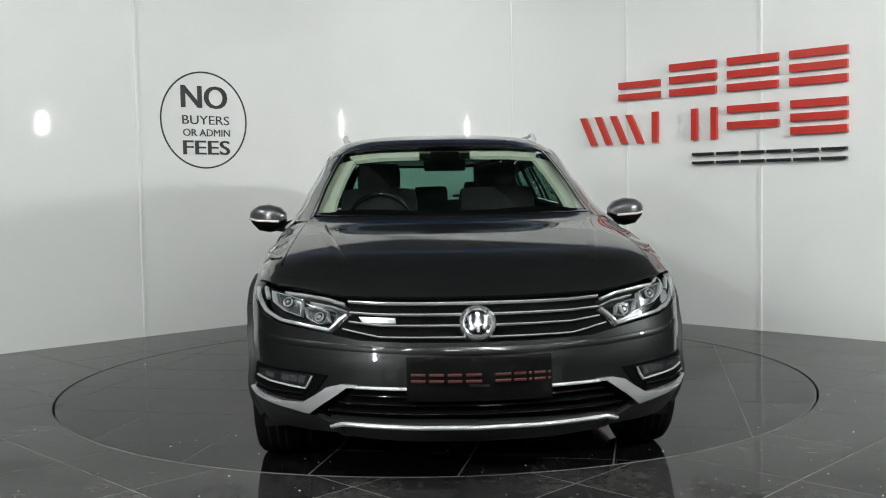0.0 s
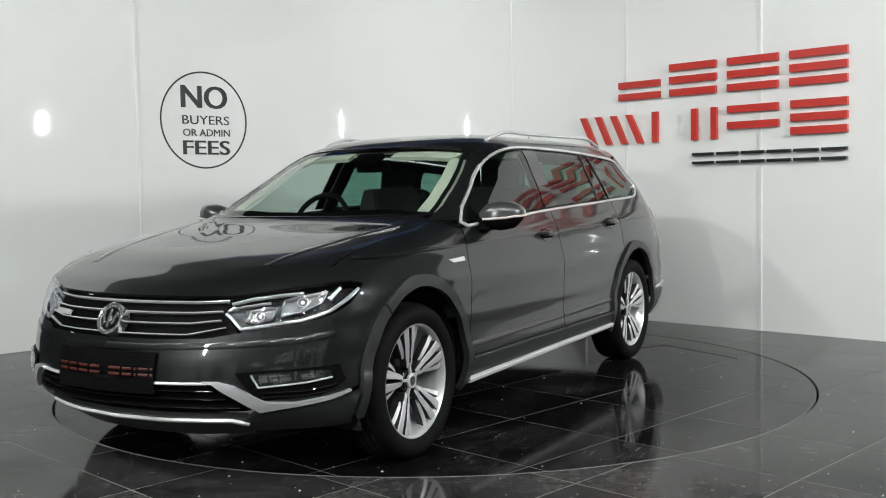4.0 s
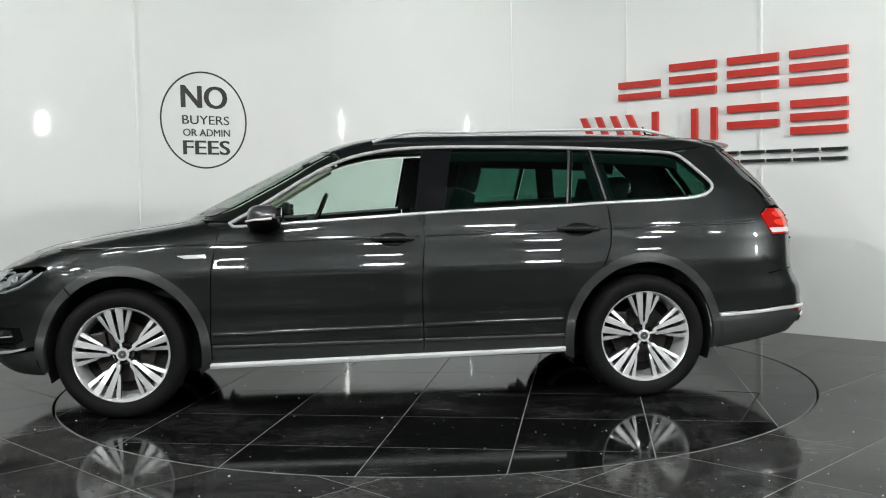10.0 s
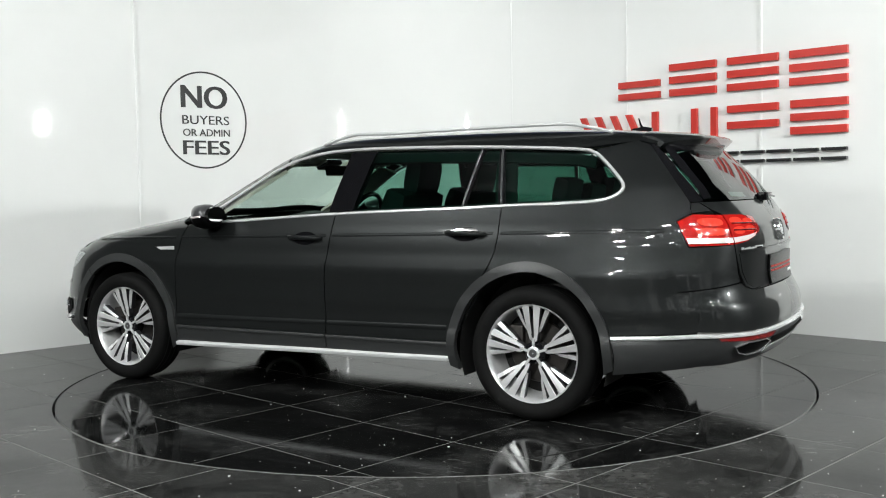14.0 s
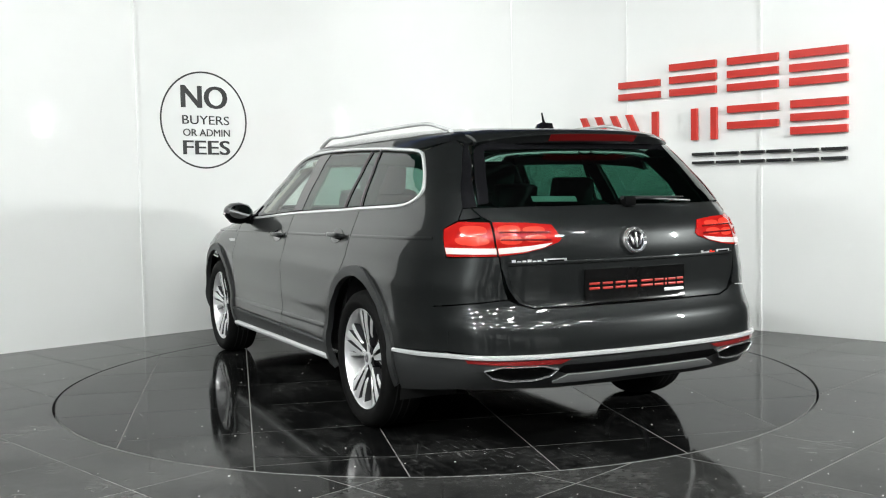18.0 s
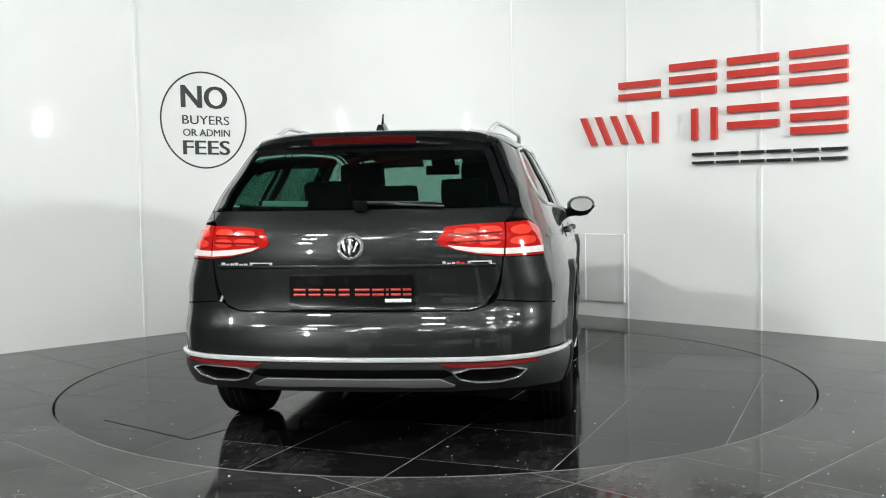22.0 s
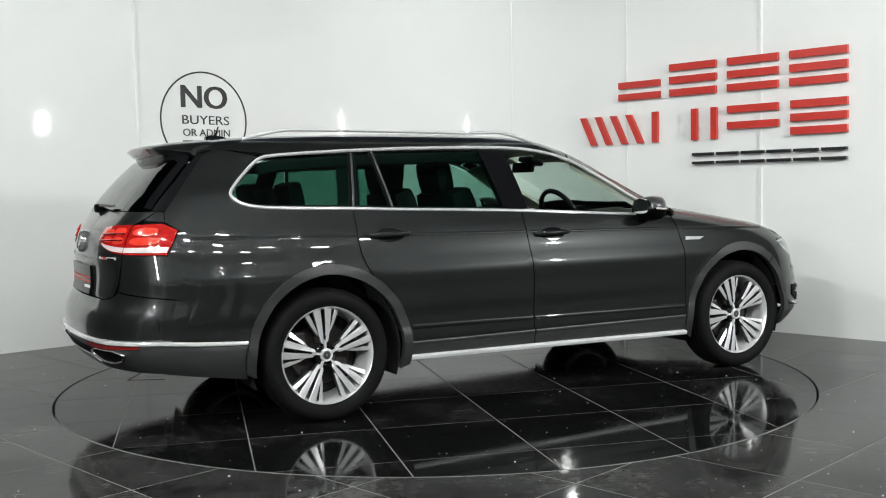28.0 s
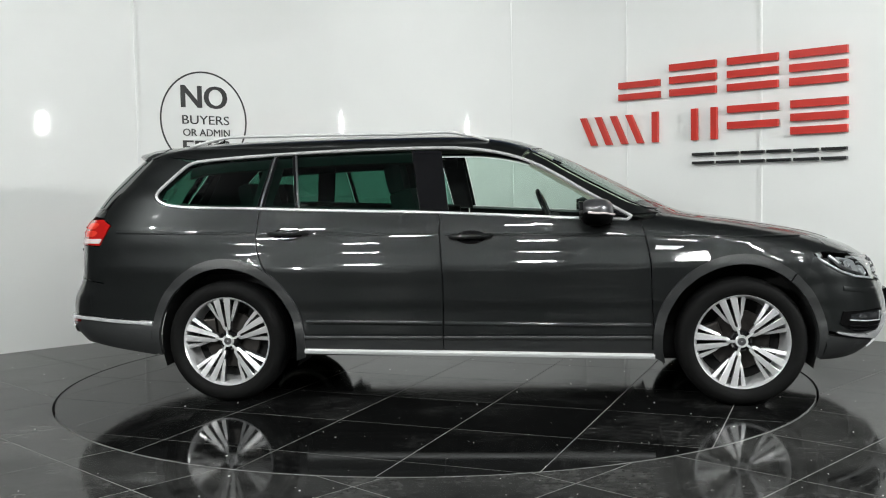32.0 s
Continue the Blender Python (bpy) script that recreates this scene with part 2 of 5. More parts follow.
# ---------------------------------------------------------------- the booth: two white walls that meet in a round corner
LA, RA = radians(42.0), radians(-44.5)
L0, R0 = Vector((-2.38, 1.95, 0)), Vector((2.56, 1.63, 0))
LD, RD = Vector((math.cos(LA), math.sin(LA), 0)), Vector((math.cos(RA), math.sin(RA), 0))
WALL_H = 3.15


def corner():
    d = LD.x * -RD.y + LD.y * RD.x
    w = R0 - L0
    s = (w.x * -RD.y + w.y * RD.x) / d
    return L0 + LD * s


CORNER = corner()
FILLET = 1.9


def wall_line():
    """The inner line of the walls in plan, from the left end round the corner to the right end."""
    half = (math.pi - (LA - RA)) / 2
    cut = FILLET / math.tan(half)
    a, b = CORNER - LD * cut, CORNER + RD * cut
    mid = (LD * -1 + RD).normalized()
    c = CORNER + mid * (FILLET / math.sin(half))
    pts = [CORNER - LD * 5.3, a]
    a0, a1 = math.atan2(a.y - c.y, a.x - c.x), math.atan2(b.y - c.y, b.x - c.x)
    for i in range(1, 40):
        t = a0 + (a1 - a0) * i / 40
        pts.append(Vector((c.x + FILLET * math.cos(t), c.y + FILLET * math.sin(t), 0)))
    return pts + [b, CORNER + RD * 5.3], a, b


def build_walls():
    pts, a, b = wall_line()
    spans = {"wall_left": [pts[0], pts[1] - LD * 0.02], "wall_corner": [pts[1] - LD * 0.02] + pts[1:-1] + [pts[-2] + RD * 0.02], "wall_right": [pts[-2] + RD * 0.02, pts[-1]]}
    for name, line in spans.items():
        bm = bmesh.new()
        rings = []
        for i, p in enumerate(line):
            q0, q1 = line[max(i - 1, 0)], line[min(i + 1, len(line) - 1)]
            d = (q1 - q0).normalized()
            out = Vector((-d.y, d.x, 0)) * 0.12
            rings.append([bm.verts.new(v) for v in (p, p + Vector((0, 0, WALL_H)), p + out + Vector((0, 0, WALL_H)), p + out)])
        for r0, r1 in zip(rings, rings[1:]):
            for k in range(4):
                bm.faces.new((r0[k], r1[k], r1[(k + 1) % 4], r0[(k + 1) % 4]))
        bm.faces.new(rings[0])
        bm.faces.new(rings[-1][::-1])
        bmesh.ops.recalc_face_normals(bm, faces=bm.faces)
        ob = part(name, bm, WALL, smooth=False)
        if name == "wall_corner":
            for p in ob.data.polygons:
                p.use_smooth = True
            ob.data.set_sharp_from_angle(angle=radians(30))
        tagged(ob, "glossy white panelled studio wall", "wall", kind="structure")
    # joint trims between the panels, slim and rounded
    for base, d, ss in ((L0, LD, (-1.25, 0.0)), (R0, RD, (-1.22, 0.02, 1.25))):
        nrm = Vector((d.y, -d.x, 0))
        for s in ss:
            bm = bmesh.new()
            m = Matrix.Translation(base + d * s) @ Matrix((( d.x, nrm.x, 0, 0), (d.y, nrm.y, 0, 0), (0, 0, 1, 0), (0, 0, 0, 1)))
            box_bm(bm, 0, 0.003, WALL_H / 2, 0.026, 0.008, WALL_H, m, 0.0025)
            tagged(part("trim", bm, WALL_TRIM), "slim white joint strip between wall panels", "trim", kind="structure")


    # the faint joint in the round corner
    a = radians(65.6)
    c = Vector((-0.028, 1.51, 0))
    m = Matrix.Translation(c) @ Matrix.Rotation(a - math.pi / 2, 4, "Z") @ Matrix.Translation((0, FILLET, 0))
    bm = bmesh.new()
    box_bm(bm, 0, -0.001, WALL_H / 2, 0.016, 0.006, WALL_H, m, 0.002)
    tagged(part("trim", bm, WALL_TRIM), "slim white joint strip between wall panels", "trim", kind="structure")


def wall_frame(base, d, s, z, proud=0.0):
    """A pose on a wall: x along the wall, y up, z out of it."""
    nrm = Vector((d.y, -d.x, 0))
    o = base + d * s + nrm * proud
    return Matrix(((d.x, 0, nrm.x, o.x), (d.y, 0, nrm.y, o.y), (0, 1, 0, z), (0, 0, 0, 1)))


def text_mesh(name, words, width, height, depth=0.001):
    cu = bpy.data.curves.new(name, "FONT")
    cu.body, cu.extrude, cu.offset, cu.resolution_u = words, depth, 0.0, 4
    tmp = new(name + "_curve", cu)
    bpy.context.view_layer.update()
    me = bpy.data.meshes.new_from_object(tmp.evaluated_get(bpy.context.evaluated_depsgraph_get()))
    bpy.data.objects.remove(tmp)
    co = np.empty(len(me.vertices) * 3)
    me.vertices.foreach_get("co", co)
    co = co.reshape(-1, 3)
    lo, hi = co.min(0), co.max(0)
    co[:, 0] = (co[:, 0] - lo[0]) / (hi[0] - lo[0]) * width
    co[:, 1] = (co[:, 1] - lo[1]) / (hi[1] - lo[1]) * height
    me.vertices.foreach_set("co", co.ravel())
    me.update()
    return me


def build_notice():
    """Round black notice on the white wall."""
    base = new("wall_notice")
    base.matrix_world = wall_frame(L0, LD, 0.603, 1.787)
    tagged(base, "round black vinyl notice with bold lettering on the white wall", "notice")
    bm = bmesh.new()
    r0, r1, n = 0.397, 0.411, 96
    rings = [[bm.verts.new((r * math.cos(2 * math.pi * i / n), r * math.sin(2 * math.pi * i / n), h)) for i in range(n)] for r, h in ((r0, 0), (r0, 0.003), (r1, 0.003), (r1, 0))]
    for a, b in zip(rings, rings[1:]):
        for i in range(n):
            bm.faces.new((a[i], b[i], b[(i + 1) % n], a[(i + 1) % n]))
    bmesh.ops.recalc_face_normals(bm, faces=bm.faces)
    part("ring", bm, DECAL, base)
    for words, x0, x1, z0, z1, fat in (("NO", -0.21, 0.225, 0.10, 0.29, 0.032), ("BUYERS", -0.21, 0.235, -0.036, 0.038, 0.0), ("OR ADMIN", -0.205, 0.238, -0.136, -0.075, 0.0), ("FEES", -0.205, 0.238, -0.292, -0.172, 0.02)):
        me = text_mesh("lettering", words, x1 - x0 - fat * 0.3, z1 - z0, 0.003)
        ob = link_mesh("lettering", me, DECAL, base)
        ob.location = (x0, z0, 0.002)
        if fat > 0:
            for k, dx in enumerate((-fat * 0.25, fat * 0.25)):
                o2 = link_mesh("lettering", me, DECAL, ob)
                o2.location = (dx, 0, 0.0004 + 0.0003 * k)


def build_sign():
    """Raised company sign: plain red and black bars in place of its letters."""
    base = new("wall_sign")
    base.matrix_world = wall_frame(R0, RD, 0, 0)
    tagged(base, "raised sign of red and black bars on the white wall", "sign")

    def bar(x0, x1, z0, z1, mat, slant=0.0):
        bm = bmesh.new()
        box_bm(bm, (x0 + x1) / 2, (z0 + z1) / 2, 0.022, x1 - x0, z1 - z0, 0.03, None, 0.002)
        for v in bm.verts:
            v.co.x += slant * ((v.co.y - z0) / (z1 - z0) - 0.5)
        part("bar", bm, mat, base)

    for x0, x1 in ((-0.775, -0.349), (-0.25, 0.175), (0.267, 0.71), (0.276, 0.712)):
        z0, z1 = (1.53, 1.79) if x0 == 0.276 else (1.90, 2.165)
        h = 0.058
        for z in (z0, (z0 + z1 - h) / 2, z1 - h):
            bar(x0, x1, z, z + h, SIGN_RED)
    for z in (1.90, 2.0):
        bar(-1.278, -0.87, z, z + 0.055, SIGN_RED)
    for x in (-1.60, -1.44, -1.28, -1.12):
        bar(x - 0.03, x + 0.03, 1.525, 1.775, SIGN_RED, -0.12)
    for x0, x1 in ((-0.945, -0.89), (-0.572, -0.518), (-0.395, -0.342)):
        bar(x0, x1, 1.527, 1.785, SIGN_RED)
    for z in (1.60, 1.728):
        bar(-0.25, 0.177, z, z + 0.058, SIGN_RED)
    for i in range(6):
        x0 = -0.565 + i * 0.2165
        bar(x0, x0 + 0.19, 1.40, 1.423, SIGN_BLACK)
        bar(x0, x0 + 0.19, 1.330, 1.353, SIGN_BLACK)


def build_hatch():
    base = new("wall_hatch")
    base.matrix_world = wall_frame(R0, RD, -1.45, 0.44)
    tagged(base, "white square access hatch low on the wall", "hatch")
    bm = bmesh.new()
    box_bm(bm, 0, 0, 0.012, 0.42, 0.60, 0.024, None, 0.004)
    part("panel", bm, WALL_TRIM, base)
    for sx in (-1, 1):
        bm = bmesh.new()
        box_bm(bm, sx * 0.205, 0, 0.026, 0.022, 0.604, 0.012, None, 0.003)
        part("edge_strip", bm, WALL_TRIM, base)


# ---------------------------------------------------------------- floor
R_TABLE = 2.245


def tile_outline(cx, cy, hx, hy, ang, inside):
    c, s = math.cos(ang), math.sin(ang)
    raw, n = [], 40
    for k, (ax, ay, bx, by) in enumerate(((-1, -1, 1, -1), (1, -1, 1, 1), (1, 1, -1, 1), (-1, 1, -1, -1))):
        for i in range(n):
            t = i / n
            x, y = (ax + (bx - ax) * t) * hx, (ay + (by - ay) * t) * hy
            raw.append((cx + c * x - s * y, cy + s * x + c * y))
    rs = [math.hypot(*p) for p in raw]
    r_in, r_out = R_TABLE - 0.007, R_TABLE + 0.007
    if inside:
        if min(rs) > r_in - 0.02:
            return None
        whole = max(rs) < r_in
    else:
        if max(rs) < r_out + 0.02:
            return None
        whole = min(rs) > r_out
    if whole:
        return [raw[i] for i in (0, n, 2 * n, 3 * n)]
    lim = r_in if inside else r_out
    keep = [(r < lim) == inside for r in rs]
    out, m, leave = [], len(raw), None
    start = next(i for i in range(m) if keep[i] and not keep[i - 1])
    for k in range(m + 1):
        i = (start + k) % m
        j = (i - 1) % m
        if keep[i] != keep[j]:
            t0, t1 = 0.0, 1.0
            for _ in range(20):
                t = (t0 + t1) / 2
                q = (raw[j][0] + (raw[i][0] - raw[j][0]) * t, raw[j][1] + (raw[i][1] - raw[j][1]) * t)
                if ((math.hypot(*q) < lim) == inside) == keep[j]:
                    t0 = t
                else:
                    t1 = t
            a = math.atan2(q[1], q[0])
            if not keep[i]:
                leave = a
            elif leave is not None:
                d = (a - leave + math.pi) % (2 * math.pi) - math.pi
                n_arc = max(2, int(abs(d) / 0.02))
                out += [(lim * math.cos(leave + d * f / n_arc), lim * math.sin(leave + d * f / n_arc)) for f in range(n_arc + 1)]
        if k < m and keep[i]:
            on_corner = i % n == 0
            if on_corner:
                out.append(raw[i])
    return out if len(out) > 2 else None


def tile_piece(pts, parent, mat):
    """One tile: a flat top with a narrow chamfer down into the joint."""
    n = len(pts)
    cx, cy = sum(p[0] for p in pts) / n, sum(p[1] for p in pts) / n
    bm = bmesh.new()
    top, low = [], []
    for x, y in pts:
        d = math.hypot(x - cx, y - cy) or 1
        k = 1 - 0.0016 / d
        top.append(bm.verts.new((cx + (x - cx) * k - cx, cy + (y - cy) * k - cy, 0)))
        low.append(bm.verts.new((x - cx, y - cy, -0.006)))
    bm.faces.new(top)
    for i in range(n):
        bm.faces.new((low[i], low[(i + 1) % n], top[(i + 1) % n], top[i]))
    bmesh.ops.recalc_face_normals(bm, faces=bm.faces)
    ob = part("tile", bm, mat, parent)
    ob.location = (cx, cy, 0)
    return ob


def build_floor():
    # hall floor with a round pit for the turntable
    bm = bmesh.new()
    n = 240
    ring = [bm.verts.new(((R_TABLE + 0.0072) * math.cos(2 * math.pi * i / n), (R_TABLE + 0.0072) * math.sin(2 * math.pi * i / n), -0.0008)) for i in range(n)]
    far = []
    for i in range(n):
        a = 2 * math.pi * i / n
        k = 24 / max(abs(math.cos(a)), abs(math.sin(a)))
        far.append(bm.verts.new((k * math.cos(a), k * math.sin(a), -0.0008)))
    for i in range(n):
        bm.faces.new((ring[i], far[i], far[(i + 1) % n], ring[(i + 1) % n]))
    hole = bmesh.new()
    ring = [hole.verts.new(v.co - Vector((0, 0, 0.001))) for v in ring]
    pit = [hole.verts.new((v.co.x, v.co.y, -0.06)) for v in ring]
    for i in range(n):
        j = (i + 1) % n
        hole.faces.new((pit[i], ring[i], ring[j], pit[j]))
    hole.faces.new(pit)
    tagged(part("floor_pit", hole, GAP), "dark round pit under the turntable", "floor", kind="structure")
    bmesh.ops.recalc_face_normals(bm, faces=bm.faces)
    floor = tagged(part("floor", bm, GROUT), "polished black tiled showroom floor with pale joints", "floor", kind="structure")
    u, v = Vector((1, 1, 0)).normalized(), Vector((1, -1, 0)).normalized()
    su, sv, ou, ov, g = 0.605, 0.631, -0.694, 0.797, 0.0021
    for i in range(-10, 9):
        for j in range(-9, 11):
            c = u * (ou + (i + 0.5) * su) + v * (ov + (j + 0.5) * sv)
            if c.y < -6.2 or c.y > 4.2 - abs(c.x) * 0.92 or abs(c.x) > 5.5:
                continue
            pts = tile_outline(c.x, c.y, su / 2 - g, sv / 2 - g, math.pi / 4, False)
            if pts:
                tile_piece(pts, floor, TILE_TRODDEN)
    # the rest of the hall's tiles, out of reach of the camera
    verts, faces = [], []
    for i in range(-45, 30):
        for j in range(-30, 45):
            c = u * (ou + (i + 0.5) * su) + v * (ov + (j + 0.5) * sv)
            near = not (c.y < -6.2 or c.y > 4.2 - abs(c.x) * 0.92 or abs(c.x) > 5.5)
            if abs(c.x) > 13.2 or c.y < -23 or c.y > 13.2 or (near and -10 <= i < 9 and -9 <= j < 11):
                continue
            k = len(verts)
            verts += [tuple(c + u * (su / 2 - g) * a + v * (sv / 2 - g) * b) for a, b in ((-1, -1), (1, -1), (1, 1), (-1, 1))]
            faces.append((k, k + 3, k + 2, k + 1))
    me = bpy.data.meshes.new("tile_field")
    me.from_pydata(verts, [], faces)
    me.update()
    tagged(link_mesh("tile_field", me, TILE_TRODDEN, floor), kind="stuff")
    crumbs(floor, 170, 9, off_table)
    return floor


def crumbs(parent, n, seed, spot):
    """Pale crumbs and grit trodden over the tiles."""
    rnd = random.Random(seed)
    bm = bmesh.new()
    for _ in range(n):
        x, y = spot(rnd)
        r = 0.0022 + 0.0028 * rnd.random() ** 3
        bmesh.ops.create_icosphere(bm, subdivisions=1, radius=1, matrix=Matrix.Translation((x, y, r * 0.4)) @ Matrix.Rotation(rnd.uniform(0, 6), 4, "Z") @ Matrix.Diagonal((r * rnd.uniform(0.8, 1.8), r, r * 0.6, 1)))
    tagged(part("crumb", bm, CRUMB, parent), kind="stuff")


def off_table(rnd):
    while True:
        x, y = rnd.uniform(-3.6, 3.6), rnd.uniform(-3.6, 1.6)
        if math.hypot(x, y) > R_TABLE + 0.03:
            return x, y


def on_table(rnd):
    a, r = rnd.uniform(0, 2 * math.pi), (R_TABLE - 0.05) * math.sqrt(rnd.random())
    return r * math.cos(a), r * math.sin(a)


def build_turntable():
    base = new("turntable")
    tagged(base, "round revolving platform flush with the floor, black polished tiles", "turntable")
    n = 240
    prism("deck", [((R_TABLE - 0.0065) * math.cos(2 * math.pi * i / n), (R_TABLE - 0.0065) * math.sin(2 * math.pi * i / n)) for i in range(n)], -0.05, -0.0008, GROUT, base)
    a = radians(75.3 - 90)
    su, g = 0.614, 0.0019
    c, s = math.cos(a), math.sin(a)
    for i in range(-5, 5):
        for j in range(-5, 5):
            x, y = (i + 0.5) * su, 0.545 + (j + 0.5) * su
            pts = tile_outline(c * x - s * y, s * x + c * y, su / 2 - g, su / 2 - g, a, True)
            if pts:
                tile_piece(pts, base, TILE)
    for (ax, ay), (bx, by) in (((-1.34, 1.54), (-1.705, 0.93)), ((-1.705, 0.93), (-1.50, 0.825))):
        d = math.hypot(bx - ax, by - ay)
        bm = bmesh.new()
        box_bm(bm, 0, 0, 0, d, 0.008, 0.003, pose((ax + bx) / 2, (ay + by) / 2, 0.0, 0, 0, math.degrees(math.atan2(by - ay, bx - ax))))
        part("plate_seam", bm, GAP, base)
    crumbs(base, 90, 4, on_table)
    return base


def build_hall():
    """The dark hall round the booth, with rows of twin-tube battens under its roof."""
    for name, cx, cy, sx, sy in (("wall_hall_front", 0, -23.85, 28, 0.3), ("wall_hall_back", 0, 13.8, 28, 0.3), ("wall_hall_west", -13.85, -5.0, 0.3, 37.3), ("wall_hall_east", 13.85, -5.0, 0.3, 37.3)):
        bm = bmesh.new()
        box_bm(bm, cx, cy, 3.2, sx, sy, 6.4)
        tagged(part(name, bm, HALL), "dark cladding of the surrounding hall", "wall", kind="structure")
    bm = bmesh.new()
    box_bm(bm, 0, -5.0, 6.8, 28, 38, 0.8)
    tagged(part("ceiling", bm, HALL_ROOF), "dark sheet roof of the hall", "ceiling", kind="structure")
    for x0, y0, x1, y1 in ((-9.0, 5.2, 9.0, 5.2), (-9.0, 9.0, 9.0, 9.0)):
        bm = bmesh.new()
        for z, w, h in ((4.62, 0.26, 0.03), (5.08, 0.26, 0.03), (4.85, 0.03, 0.43)):
            box_bm(bm, 0, y0, z, x1 - x0, w, h)
        for x in (-8.5, 8.5):
            box_bm(bm, x, y0, 3.2, 0.25, 0.25, 6.4)
        tagged(part("roof_beam", bm, BEAM), "blue painted steel girder of the hall", "beam", kind="structure")
    first = new("batten_light")
    tagged(first, "white twin-tube batten light hung under the roof", "ceiling light", "batten lights")
    bm = bmesh.new()
    box_bm(bm, 0, 0, 0.05, 0.68, 0.16, 0.06, None, 0.008)
    part("housing", bm, WALL_TRIM, first)
    for x in (-0.27, 0.27):
        bm = bmesh.new()
        box_bm(bm, x, 0, 0.23, 0.012, 0.012, 0.34)
        part("drop_rod", bm, WALL_TRIM, first)
    for y in (-0.055, 0.055):
        bm = bmesh.new()
        bmesh.ops.create_cone(bm, segments=10, radius1=0.014, radius2=0.014, depth=0.6, cap_ends=True, matrix=Matrix.Translation((0, y, 0)) @ Matrix.Rotation(math.pi / 2, 4, "Y"))
        part("tube", bm, TUBE, first)
    # rows across the hall, over and behind the camera
    spots = [(x + d, y, 0) for y, d in ((-6.2, 0.0), (-8.5, 0.9), (-11.0, -0.7)) for x in (-5.9, -3.6, -0.5, 2.1, 4.9, 7.2)]
    first.matrix_world = pose(spots[0][0], spots[0][1], 6.05, 0, 0, spots[0][2])
    for x, y, a in spots[1:]:
        copy_thing(first, pose(x, y, 6.05, 0, 0, a))
    # invented low wall behind the camera, backing for the reflector boards
    bm = bmesh.new()
    box_bm(bm, 0, -11.5, 1.3, 20, 0.2, 2.6)
    tagged(part("wall_board_backing", bm, HALL), "unseen dark low wall added behind the bounce boards", "wall", kind="structure")
    # unseen white boards added as fill and for reflections in chrome and paint, dark gaps between
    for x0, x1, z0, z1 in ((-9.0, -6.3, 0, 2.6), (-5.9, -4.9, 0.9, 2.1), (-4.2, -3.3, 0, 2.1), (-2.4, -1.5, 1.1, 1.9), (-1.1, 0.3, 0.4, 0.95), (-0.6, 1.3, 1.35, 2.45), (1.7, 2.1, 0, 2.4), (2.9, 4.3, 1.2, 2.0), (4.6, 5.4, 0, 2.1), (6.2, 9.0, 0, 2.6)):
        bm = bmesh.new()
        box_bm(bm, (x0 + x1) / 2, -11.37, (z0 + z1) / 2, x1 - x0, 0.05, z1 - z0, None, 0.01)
        tagged(part("wall_bounce_board", bm, BOUNCE_WHITE), "unseen white board added to bounce light and show in reflections", "wall", kind="structure")


build_walls()
build_notice()
build_sign()
build_hatch()
build_hall()


# ---------------------------------------------------------------- the car's body as one smooth form
# height, nose x, tail x, half width, squareness of nose and tail in plan, bow of nose and tail, middle x
FORM = np.array([
    (0.16, 2.072, 2.2, 0.8, 14, 7.6, 0.165, 0.05, 0),
    (0.22, 2.172, 2.282, 0.855, 14, 8, 0.165, 0.05, 0),
    (0.28, 2.252, 2.357, 0.884, 14, 8, 0.165, 0.05, 0),
    (0.34, 2.304, 2.424, 0.902, 14, 8, 0.165, 0.05, 0),
    (0.385, 2.32, 2.46, 0.908, 14, 8, 0.165, 0.05, 0),
    (0.425, 2.327, 2.482, 0.9065, 14, 8, 0.165, 0.05, 0),
    (0.445, 2.325, 2.484, 0.902, 14, 8, 0.165, 0.05, 0),
    (0.5, 2.319, 2.484, 0.901, 14, 8, 0.165, 0.05, 0),
    (0.58, 2.295, 2.47, 0.908, 14, 8, 0.165, 0.05, 0),
    (0.63, 2.277, 2.442, 0.907, 14, 8, 0.165, 0.05, 0),
    (0.68, 2.254, 2.42, 0.911, 14, 8, 0.165, 0.05, 0),
    (0.74, 2.205, 2.414, 0.9115, 12.5, 8, 0.15, 0.05, 0),
    (0.775, 2.15, 2.4155, 0.904, 12, 8, 0.125, 0.05, 0),
    (0.81, 2.085, 2.417, 0.893, 11, 8, 0.1, 0.05, 0),
    (0.85, 1.975, 2.418, 0.883, 10, 8, 0.07, 0.05, 0),
    (0.872, 1.912, 2.418, 0.8785, 9.3, 8, 0.058, 0.05, 0),
    (0.9, 1.815, 2.414, 0.871, 8.4, 8, 0.05, 0.05, 0),
    (0.96, 1.495, 2.4, 0.85, 6.4, 8, 0.035, 0.045, 0),
    (1.02, 1.135, 2.367, 0.823, 5, 8, 0.02, 0.04, 0),
    (1.08, 1.005, 2.322, 0.798, 3.8, 8, 0, 0.035, 0),
    (1.16, 0.845, 2.257, 0.764, 3.6, 8, 0, 0.03, -0.02),
    (1.25, 0.665, 2.18, 0.716, 3.5, 7.6, 0, 0.03, -0.06),
    (1.33, 0.5, 2.095, 0.676, 3.5, 7.6, 0, 0.03, -0.12),
    (1.39, 0.36, 2.02, 0.633, 3.5, 8, 0, 0.03, -0.2),
    (1.425, 0.265, 1.94, 0.592, 3.5, 7, 0, 0.03, -0.28),
    (1.452, 0.16, 1.74, 0.535, 3.5, 5.5, 0, 0.03, -0.35),
    (1.47, 0.03, 1.4, 0.455, 3.4, 4, 0, 0.03, -0.42),
    (1.484, -0.12, 1.08, 0.34, 3.3, 3.6, 0, 0.02, -0.46),
    (1.493, -0.4, 0.7, 0.1, 3.2, 3.2, 0, 0.01, -0.5),
])


